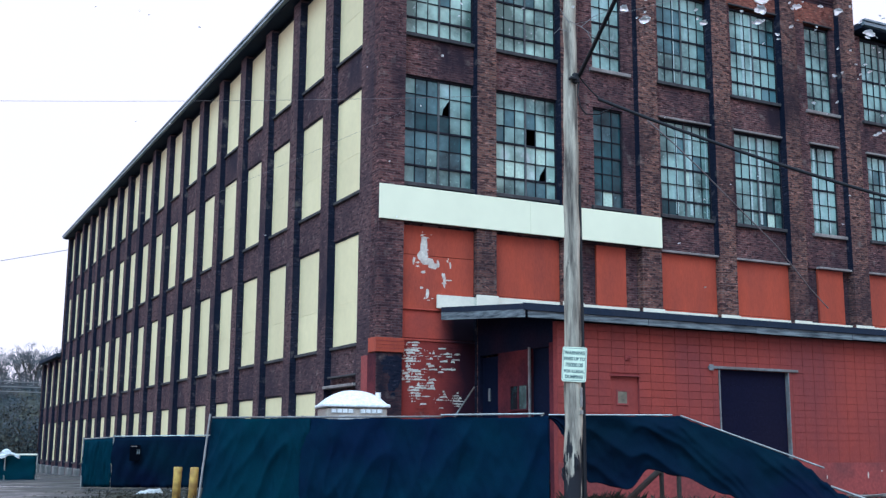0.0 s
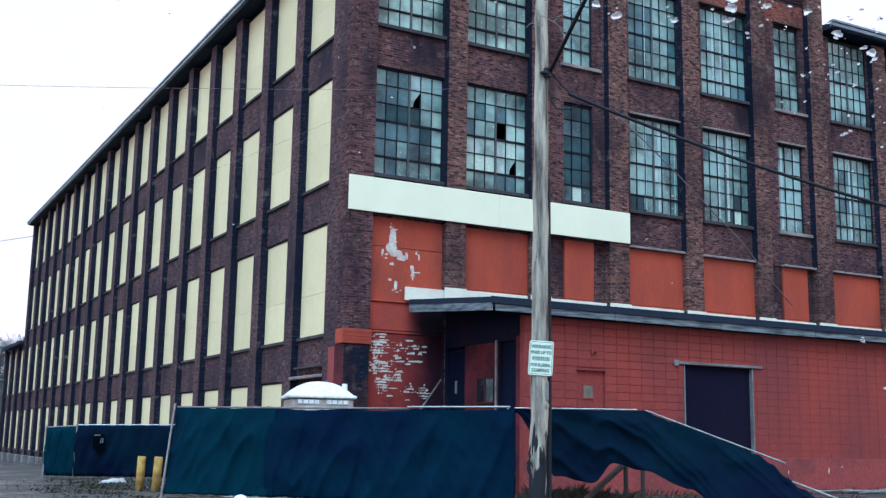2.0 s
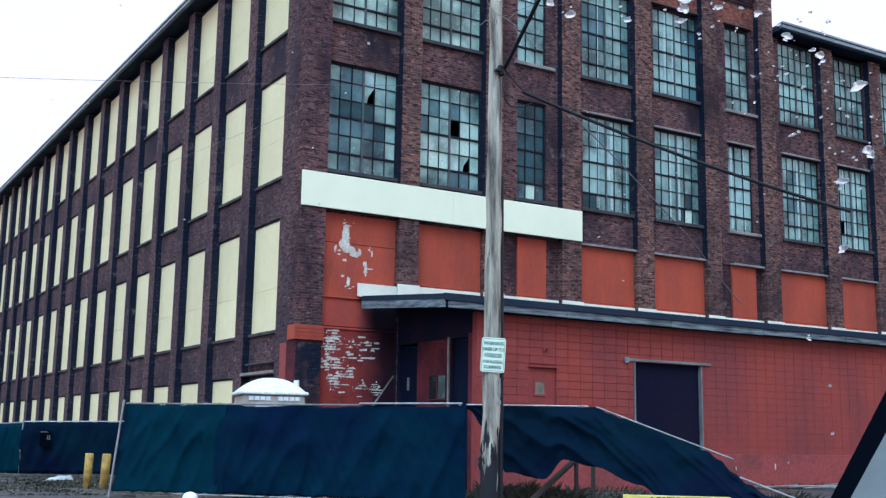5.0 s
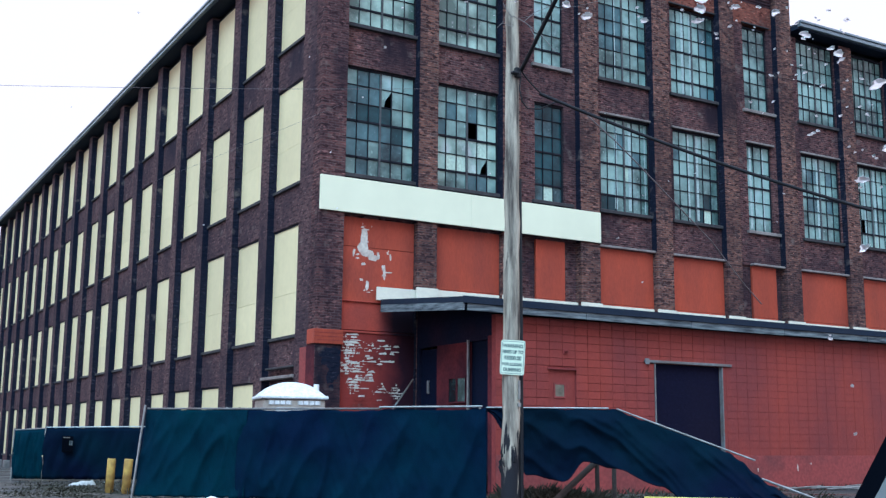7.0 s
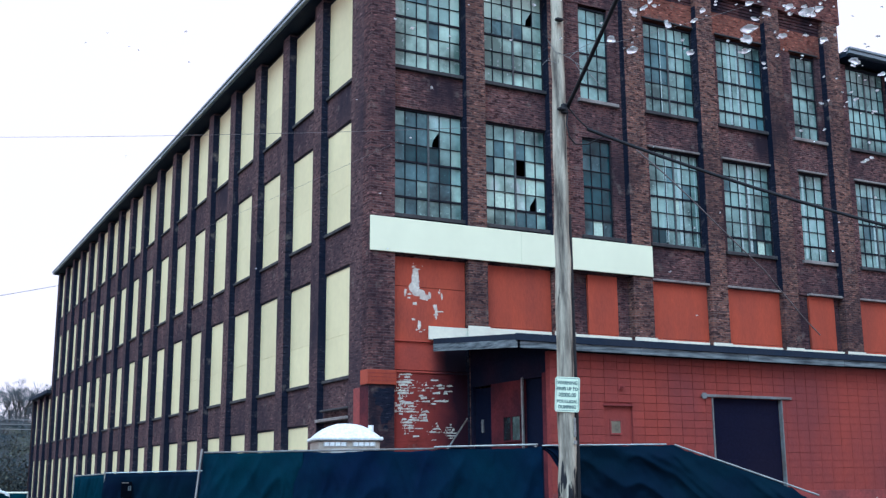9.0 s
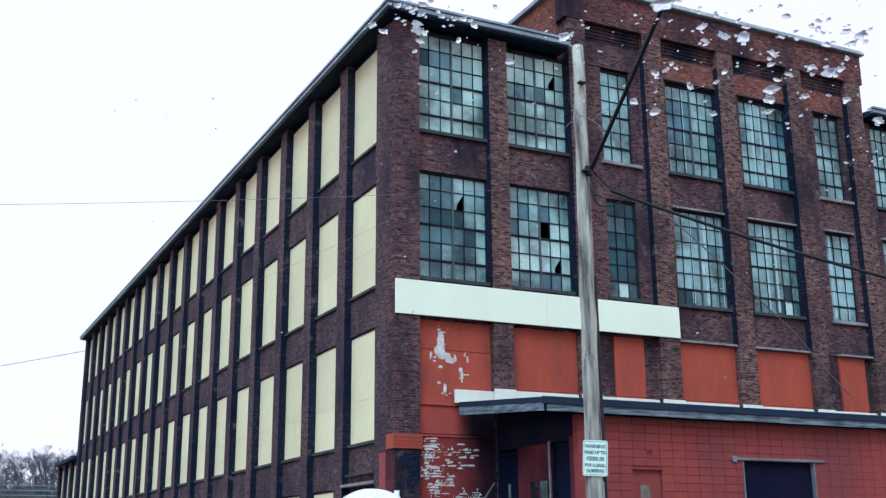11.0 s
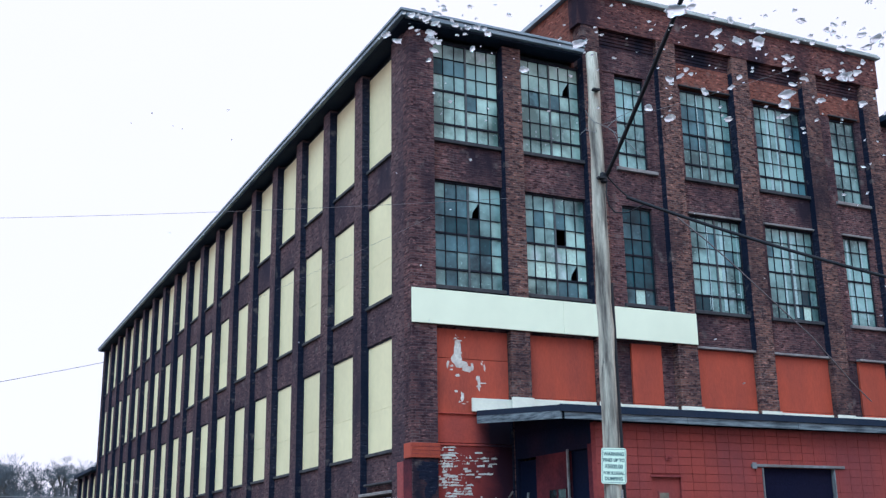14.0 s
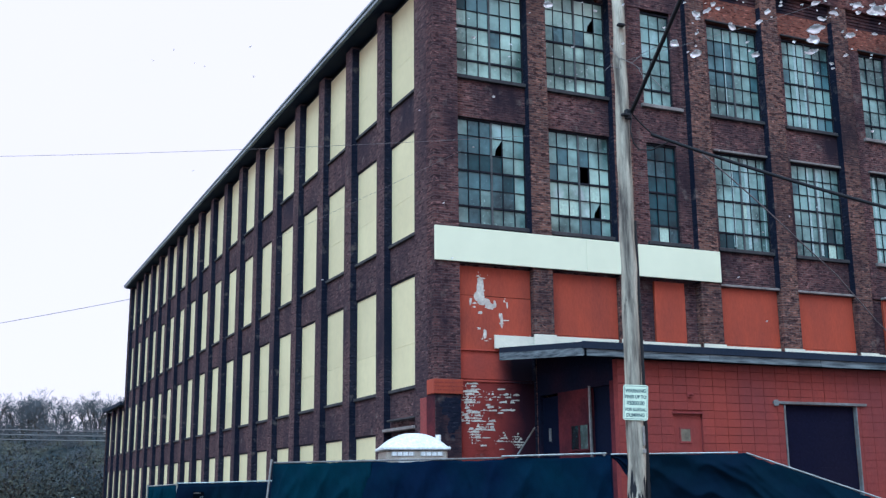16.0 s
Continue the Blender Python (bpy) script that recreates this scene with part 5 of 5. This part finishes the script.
def build_toilet():
    p = heading(22.45, 24.2)
    t = thing("portable_toilet", "beige portable toilet with domed white roof", "portable toilet", at=(p.x, p.y, 0.055), rz=-12)
    w, d = 0.66, 0.60
    part("wall", boxes((-w, w, -d, d, 0.0, 2.12), bevel=0.03), PLASTIC_TAN, t)
    for x0, x1 in ((-0.56, -0.06), (0.06, 0.56)):
        v = part("vent", boxes((x0, x1, -d - 0.012, -d - 0.001, 2.00, 2.10)), PLASTIC_GREY, t)
        for k in range(4):
            part("louvre", boxes((x0 + 0.02 + k * 0.12, x0 + 0.11 + k * 0.12, -d - 0.02, -d - 0.013, 2.012, 2.09)), PLASTIC_WHITE, v)
    part("rim", boxes((-w - 0.06, w + 0.06, -d - 0.06, d + 0.06, 2.125, 2.20), bevel=0.02), PLASTIC_WHITE, t)
    bm = bmesh.new()
    rows = []
    for k in range(9):
        sx = 1 - 0.99 * k / 8
        sz = 1 - sx ** 2.3
        rows.append([bm.verts.new((sx * (w + 0.03) * x, sx * (d + 0.03) * y, 2.20 + 0.31 * sz)) for x, y in ((-1, -0.8), (-0.8, -1), (-0.27, -1), (0.27, -1), (0.8, -1), (1, -0.8), (1, 0), (1, 0.8), (0.8, 1), (0, 1), (-0.8, 1), (-1, 0.8), (-1, 0))])
    for r0, r1 in zip(rows, rows[1:]):
        for k in range(len(r0)):
            q = (r0[k], r0[(k + 1) % len(r0)], r1[(k + 1) % len(r0)], r1[k])
            bm.faces.new(q)
    bm.faces.new(rows[-1])
    bmesh.ops.remove_doubles(bm, verts=bm.verts, dist=0.0005)
    part("roof_dome", bm, PLASTIC_WHITE, t, smooth=True)
    bm = bmesh.new()
    tube(bm, ((0.60, 0.1, 2.15), (0.60, 0.1, 2.48)), 0.06, 10)
    part("vent_pipe", bm, PLASTIC_WHITE, t)
    part("door", boxes((-0.4, 0.4, -d - 0.03, -d - 0.002, 0.15, 1.95), bevel=0.015), PLASTIC_GREY, t)


build_toilet()


def build_yellow_board():
    a, b = heading(40.55, 9.0), heading(45.85, 9.0)
    c = (a + b) / 2
    w = (b - a).length / 2
    top = EYE[2] - 9.0 * math.tan(radians(2.68))
    s = thing("roadside_board", "low yellow notice board with worn black lettering", "sign", at=(c.x, c.y, 0.0), rz=-43.2)
    part("board", boxes((-w, w, -0.012, 0.012, top - 0.36, top), bevel=0.004), YELLOW_SIGN, s)
    x = -w + 0.22
    k = 0
    while x < w - 0.08:
        l = (0.016, 0.03, 0.022, 0.034)[k % 4]
        part("lettering_bar", boxes((x, x + l, -0.0155, -0.0125, top - 0.038, top - 0.012)), INK_BLACK, s)
        x += l + (0.012 if k % 5 else 0.03)
        k += 1
    for x in (-w + 0.12, w - 0.12):
        part("leg", boxes((x - 0.02, x + 0.02, 0.013, 0.05, 0.0, top - 0.02), bevel=0.004), DULL_STEEL, s)
    p = heading(18.75, 14.0)
    ph = EYE[2] - 14.0 * math.tan(radians(3.1))
    bm = bmesh.new()
    tube(bm, [(0, 0, 0), (0, 0, ph - 0.12), (0, 0, ph - 0.05), (0, 0, ph - 0.015), (0, 0, ph)], [0.095, 0.095, 0.088, 0.06, 0.015], 16)
    m = solid("marker_post", bm, PLASTIC_WHITE, "round-topped white plastic marker post", "post", smooth=True)
    m.location = (p.x, p.y, 0.06)


build_yellow_board()


def build_clutter():
    # crumpled white scrap by the bollards, scattered rubble, rods before the annex, weeds
    bm = bmesh.new()
    r = bmesh.ops.create_icosphere(bm, subdivisions=3, radius=0.5)
    for v in r["verts"]:
        n = noise.noise(v.co * 3.1) * 0.25
        v.co = Vector((v.co.x * 0.95 * (1 + n), v.co.y * 0.3 + v.co.x * 0.3, max(-0.02, (v.co.z * 0.26 + 0.04 * v.co.x) * (1 + n * 3))))
    s = solid("plaster_scrap", bm, SCRAP, "crumpled white sheet lying on the yard", "scrap", smooth=True)
    p = heading(12.62, 37.0)
    s.location = (p.x, p.y, ground_z(p.x, p.y))
    bm = bmesh.new()
    for k in range(60):
        az = random.uniform(12, 47)
        d = random.uniform(20.3, 21.6) if az > 16 else random.uniform(27, 40)
        q = heading(az, d)
        z = ground_z(q.x, q.y)
        m = pose(q.x, q.y, z + 0.015, random.uniform(-20, 20), random.uniform(-20, 20), random.uniform(0, 180)) @ Matrix.Diagonal((random.uniform(0.03, 0.12), random.uniform(0.02, 0.06), random.uniform(0.02, 0.05), 1))
        bmesh.ops.create_cube(bm, size=1, matrix=m)
    solid("rubble", bm, SCRAP, "small bits of broken masonry and litter", "rubble", kind="stuff")
    for k in range(9):
        x = 11.5 + random.uniform(0, 4)
        y = -4.8 - random.uniform(0, 1.2)
        a = radians(random.uniform(-30, 20))
        bm = bmesh.new()
        l = random.uniform(0.8, 1.5)
        tube(bm, ((x - l * math.cos(a), y - l * math.sin(a), 0.10 + random.uniform(0, 0.1)), (x + l * math.cos(a), y + l * math.sin(a), 0.12 + random.uniform(0, 0.14))), 0.022, 6)
        solid("fallen_rod", bm, GALV if k % 3 else DULL_STEEL, "grey pipe lying at the wall foot", "pipe", "fallen pipes")
    bm = bmesh.new()
    for k in range(1100):
        t = random.random()
        if t < 0.5:
            q = heading(random.uniform(30, 48), random.uniform(21.5, 24))
        elif t < 0.95:
            q = Vector((random.uniform(6, 17), random.uniform(-4.7, -4.1), 0))
        else:
            q = heading(random.uniform(13.3, 15.5), random.uniform(29, 31))
        z = ground_z(q.x, q.y) - 0.02
        h, a = random.uniform(0.05, 0.24), random.uniform(0, 6.28)
        w = random.uniform(0.008, 0.02)
        dx, dy = math.cos(a), math.sin(a)
        bend = random.uniform(0.05, 0.2)
        v = [bm.verts.new((q.x - w * dy, q.y + w * dx, z)), bm.verts.new((q.x + w * dy, q.y - w * dx, z)), bm.verts.new((q.x + w * 0.7 * dy + bend * 0.4 * dx, q.y - w * 0.7 * dx + bend * 0.4 * dy, z + h * 0.6)), bm.verts.new((q.x + bend * dx, q.y + bend * dy, z + h))]
        bm.faces.new(v)
    for k in range(3200):
        q = heading(random.uniform(32.5, 50), random.uniform(22.6, 27.5))
        if q.y > -4.15 and q.x > 2.9:
            continue
        h, a = random.uniform(0.04, 0.22) * (0.5 + abs(noise.noise((q.x * 0.6, q.y * 0.6, 0))) * 1.6), random.uniform(0, 6.28)
        w, bend = random.uniform(0.008, 0.022), random.uniform(0.05, 0.25)
        dx, dy = math.cos(a), math.sin(a)
        z = ground_z(q.x, q.y) - 0.03
        bm.faces.new([bm.verts.new(v) for v in ((q.x - w * dy, q.y + w * dx, z), (q.x + w * dy, q.y - w * dx, z), (q.x + w * 0.7 * dy + bend * 0.4 * dx, q.y - w * 0.7 * dx + bend * 0.4 * dy, z + h * 0.6), (q.x + bend * dx, q.y + bend * dy, z + h))])
    # a dry thicket behind the torn screen
    for k in range(1500):
        q = heading(random.uniform(33.4, 38.2), random.uniform(21.7, 22.9))
        z = ground_z(q.x, q.y) - 0.03
        h, a = random.uniform(0.18, 0.55) * (0.6 + 0.8 * abs(noise.noise((q.x * 1.3, q.y * 1.3, 1.0)))), random.uniform(0, 6.28)
        w, bend = random.uniform(0.006, 0.016), random.uniform(0.05, 0.4)
        dx, dy = math.cos(a), math.sin(a)
        bm.faces.new([bm.verts.new(v) for v in ((q.x - w * dy, q.y + w * dx, z), (q.x + w * dy, q.y - w * dx, z), (q.x + w * 0.7 * dy + bend * 0.4 * dx, q.y - w * 0.7 * dx + bend * 0.4 * dy, z + h * 0.65), (q.x + bend * dx, q.y + bend * dy, z + h))])
    for k in range(7500):
        az, d = random.gauss(12.6, 2.0), min(44, max(26, random.gauss(33.0, 4.0)))
        q = heading(az, d)
        if noise.noise((q.x * 0.55, q.y * 0.55, 3.0)) + 0.5 * noise.noise((q.x * 1.7, q.y * 1.7, 8.0)) + random.uniform(-0.35, 0.35) < 0.0:
            continue
        h, a, w = random.uniform(0.015, 0.075), random.uniform(0, 6.28), random.uniform(0.012, 0.035)
        dx, dy = math.cos(a), math.sin(a)
        z = ground_z(q.x, q.y) - 0.01
        bm.faces.new([bm.verts.new(v) for v in ((q.x - w * dy, q.y + w * dx, z), (q.x + w * dy, q.y - w * dx, z), (q.x + w * 0.5 * dy + 0.03 * dx, q.y - w * 0.5 * dx + 0.03 * dy, z + h * 0.7), (q.x + 0.08 * dx, q.y + 0.08 * dy, z + h))])
    solid("weeds", bm, WEED, "sparse winter weeds along the fence and wall", "weeds", kind="stuff")


build_clutter()


# ---- bare winter trees behind the yard ----
def bare_tree(seed):
    rnd = random.Random(seed)
    trunk, twigs = bmesh.new(), bmesh.new()

    def grow(p, d, l, r, depth):
        q = p + d * l
        mid = p + d * l * 0.5 + Vector((rnd.uniform(-1, 1), rnd.uniform(-1, 1), 0)) * l * 0.06
        tube(trunk if depth < 3 else twigs, (p, mid, q), [r, r * 0.82, r * 0.62], 5 if depth < 2 else 3, False)
        if depth >= 5:
            return
        for _ in range(3 if depth < 4 else 4):
            a, t = rnd.uniform(0, 6.28), rnd.uniform(0.35, 0.85)
            side = d.orthogonal().normalized()
            side = Matrix.Rotation(a, 3, d) @ side
            nd = (d * (1 - t * 0.45) + side * t * 0.9 + Vector((0, 0, 0.12))).normalized()
            grow(p.lerp(q, rnd.uniform(0.6, 1.0)), nd, l * rnd.uniform(0.58, 0.78), max(r * 0.55, 0.018), depth + 1)
    grow(Vector((0, 0, -0.3)), Vector((rnd.uniform(-0.06, 0.06), rnd.uniform(-0.06, 0.06), 1)).normalized(), 4.2, 0.24, 0)
    t = tagged(new("bare_tree"), "leafless grey winter tree at the wood's edge", "tree", "winter trees")
    part("trunk", trunk, BARK, t)
    part("crown", twigs, TWIG, t)
    return t


def build_hill():
    """A wooded rise behind the yard."""
    bm = bmesh.new()
    rows = []
    for j, (d, h) in enumerate(((165, -2.0), (172, 3.5), (180, 8.0), (190, 10.0), (205, 11.6), (260, 12.0), (330, 6.0))):
        row = []
        for k in range(121):
            az = -16 + 32 * k / 120
            n = noise.noise((az * 0.9, d * 0.03, 1.0)) + 0.6 * noise.noise((az * 3.1, d * 0.09, 4.0)) + 0.4 * noise.noise((az * 9, d * 0.3, 7.0))
            p = heading(az, d)
            row.append(bm.verts.new((p.x, p.y, h + (0.45 * n if j else 0))))
        rows.append(row)
    for r0, r1 in zip(rows, rows[1:]):
        for k in range(120):
            bm.faces.new((r0[k], r0[k + 1], r1[k + 1], r1[k]))
    solid("backdrop_hill", bm, BRUSH, "low wooded rise behind the yard", "hill", kind="structure")


build_hill()


def build_trees():
    protos = [bare_tree(s) for s in (11, 12, 13, 14)]
    for k in range(300):
        az = random.uniform(-6, 11.5)
        d = random.uniform(130, 165) if k % 6 == 0 else random.uniform(172, 215)
        p = heading(az, d)
        sc = random.uniform(0.42, 0.72) if d > 170 else random.uniform(0.6, 0.85)
        m = pose(p.x, p.y, ground_z(p.x, p.y) - 0.3 + max(0, min(12.0, (d - 168) * 0.46)), 0, 0, random.uniform(0, 360))
        src = protos[k % 4]
        if k < 4:
            src.matrix_basis = m
            src.scale = (sc, sc, sc)
        else:
            c = copy_thing(src, m)
            c.scale = (sc, sc, sc)
    bm = bmesh.new()
    for k in range(50000):
        az, d = random.uniform(-8, 13), random.uniform(120, 180)
        p = heading(az, d)
        h = (3.0 + 5.0 * random.random()) * (0.6 + 0.5 * noise.noise((az * 0.8, d * 0.05, 2.0)) + 0.4)
        z = ground_z(p.x, p.y) + random.uniform(0, 1) * h
        r = random.uniform(0.07, 0.24)
        u = Vector((random.uniform(-1, 1), random.uniform(-1, 1), random.uniform(-1, 1))).normalized()
        w = u.orthogonal().normalized()
        c = Vector((p.x, p.y, z))
        bm.faces.new([bm.verts.new(c + r * (x * u + y * w)) for x, y in ((-1, -0.3), (0.1, -0.6), (1, 0.1), (0.2, 0.5), (-0.6, 0.4))])
    canopy = bmesh.new()
    for k in range(520):
        az, d = random.uniform(-7, 13), random.uniform(168, 212)
        p = heading(az, d)
        top = max(0, min(11.2, (d - 167) * 0.45)) + random.uniform(-0.6, 2.7) + 0.9 * noise.noise((az * 0.7, d * 0.04, 5.0))
        spread = random.uniform(1.1, 2.3)
        for _ in range(130):
            u = Vector((random.gauss(0, 1), random.gauss(0, 1), random.gauss(0, 0.8)))
            u = u.normalized() * random.random() ** 0.45
            c = Vector((p.x, p.y, ground_z(p.x, p.y) + top)) + u * spread
            g = (u + Vector((0, 0, 0.8)) + Vector((random.uniform(-0.6, 0.6), random.uniform(-0.6, 0.6), 0))).normalized()
            w = g.orthogonal().normalized() * random.uniform(0.025, 0.07)
            l = g * random.uniform(0.3, 0.8)
            canopy.faces.new([canopy.verts.new(q) for q in (c - w, c + w, c + l)])
    solid("twig_canopy", canopy, TWIG, "grey haze of bare twigs over the wooded rise", "tree tops", kind="stuff")
    solid("brush", bm, BRUSH, "dark winter undergrowth along the wood's edge", "undergrowth", kind="stuff")


build_trees()


# ---- the car window that the view is through: its pillar and rain drops ----
def build_car_window():
    c = thing("car_window", "grey car window pillar with black seal and raindrops", "car window")

    def strip(o0, o1, depth):
        """A slanted bar between two edges, each given by its upper and lower sight line."""
        bm = bmesh.new()
        rows = []
        for az, el in (*o0, *o1):
            d = 0.75
            rows.append((heading(az, d, d * math.tan(radians(el))), heading(az + 0.4, d + depth, (d + depth) * math.tan(radians(el)))))
        vs = [[bm.verts.new(p) for p in r] for r in rows]
        a, b, e, f = vs
        for q in ((a[0], b[0], f[0], e[0]), (a[1], e[1], f[1], b[1]), (a[0], a[1], b[1], b[0]), (e[0], f[0], f[1], e[1]), (a[0], e[0], e[1], a[1]), (b[0], b[1], f[1], f[0])):
            bm.faces.new(q)
        return bm
    part("seal", strip(((54.9, 5.7), (48.6, -6.1)), ((56.0, 5.7), (49.4, -6.1)), 0.02), RUBBER, c, "black rubber window seal")
    part("pillar", strip(((56.0, 5.7), (49.4, -6.1)), ((66.0, 5.7), (60.0, -6.1)), 0.05), CAR_GREY, c, "grey plastic pillar cover")
    big = ((25.4, 28.5, 9), (29.4, 27.6, 6), (25.0, 26.4, 10), (30.1, 24.8, 11), (38.8, 27.1, 20), (43.0, 25.0, 15), (44.2, 22.3, 13), (47.2, 22.7, 14), (47.8, 22.8, 10), (47.9, 21.3, 9), (38.2, 23.7, 9), (40.0, 22.9, 9),
           (40.9, 25.8, 8), (42.0, 25.2, 10), (41.7, 26.2, 8), (43.2, 25.5, 8), (33.2, 25.9, 12), (24.4, 27.6, 8), (28.2, 26.7, 9), (36.9, 22.4, 11), (45.4, 25.7, 8), (47.2, 24.1, 8), (49.0, 24.2, 12), (45.8, 24.6, 8),
           (52.7, 17.4, 12), (53.0, 14.2, 12), (51.6, 9.5, 8), (50.7, 2.8, 4), (50.7, 0.5, 4), (44.1, 21.8, 12), (38.0, 21.8, 9), (49.3, 20.1, 9), (50.9, 19.0, 10), (51.7, 12.8, 8), (49.8, 5.1, 5))
    spots = list(big)
    for k in range(170):
        t = random.random()
        az = 24 + 30 * t ** 0.6
        el = random.gauss(25.5 - max(0, az - 42) * 0.9, 2.2)
        spots.append((az, el, random.uniform(1.6, 4.2)))
    for k in range(34):
        spots.append((random.gauss(25.3, 1.1), random.gauss(26.9, 0.7), random.uniform(3.0, 9)))
    for k in range(50):
        spots.append((random.uniform(38, 49), random.gauss(24.5, 1.6), random.uniform(3.5, 8)))
    for k in range(26):
        spots.append((random.uniform(8, 50), random.uniform(8, 24), random.uniform(1.2, 2.2)))
    # the large drops have run together out of several
    for az, el, px in list(spots):
        if px > 4:
            for _ in range(random.choice((0, 1, 2))):
                spots.append((az + random.gauss(0, px * 0.035), el + random.gauss(0, px * 0.022), px * random.uniform(0.25, 0.6)))
    bm = bmesh.new()
    for az, el, px in spots:
        d = 0.62
        r = px * 0.00022
        o = heading(az, d, d * math.tan(radians(el)))
        m = look(o, EYE) @ pose(0, 0, 0, 0, 0, random.uniform(-30, 30))
        sx = random.uniform(0.9, 1.7)
        res = bmesh.ops.create_icosphere(bm, subdivisions=3 if px > 5 else 2, radius=r)
        for v in res["verts"]:
            q = v.co.copy()
            n = 1 + 0.75 * noise.noise(q / r * 1.0 + Vector((az * 3, el * 3, 0))) + 0.4 * noise.noise(q / r * 2.3 + Vector((el, az, 3)))
            v.co = m @ Vector((q.x * n * sx, q.y * n * 0.8, (q.z if q.z > 0 else q.z * 0.15) * 0.55))
    part("raindrops", bm, DROP, c, "clear raindrops", smooth=True)


build_car_window()


# ---- the painted blocks of the annex wall ----
def build_blocks():
    bw, bh = 0.4064, 0.2032
    shared = {}
    rest = bmesh.new()
    n = 0
    z = PLINTH_TOP + 0.004
    while z < ATOP - 0.05:
        top = min(z + bh, ATOP)
        # stacked joints
        x = AX0
        while x < AX1 - 0.05:
            pieces = [(x, min(x + bw, AX1))]
            for ox0, ox1, _, oz in (DOOR, HATCH):
                if z < oz - 0.02:
                    out = []
                    for p0, p1 in pieces:
                        if p1 <= ox0 or p0 >= ox1:
                            out.append((p0, p1))
                        else:
                            out += [(p0, ox0)] * (ox0 - p0 > 0.04) + [(ox1, p1)] * (p1 - ox1 > 0.04)
                    pieces = out
            for p0, p1 in pieces:
                w, h = round(p1 - p0 - 0.008, 4), round(top - z - 0.008, 4)
                y = AY + random.uniform(-0.002, 0.002)
                if n < 300 and p0 < 9.3 and z > 1.6:
                    key = (w, h)
                    if key not in shared:
                        shared[key] = mesh_of("block", boxes((0, w, 0, 0.032, 0, h), bevel=0.005), BLOCK)
                    ob = part("block", shared[key], None, annex)
                    ob.location = (p0, y, z)
                    n += 1
                else:
                    v = [rest.verts.new(q) for q in ((p0, y, z), (p0 + w, y, z), (p0 + w, y, z + h), (p0, y, z + h), (p0, y + 0.032, z), (p0 + w, y + 0.032, z), (p0 + w, y + 0.032, z + h), (p0, y + 0.032, z + h))]
                    for f in ((0, 1, 2, 3), (0, 4, 5, 1), (1, 5, 6, 2), (2, 6, 7, 3), (3, 7, 4, 0)):
                        rest.faces.new([v[i] for i in f])
            x += bw
        z += bh
    tagged(part("block_courses", rest, BLOCK, annex), kind="stuff")


build_blocks()
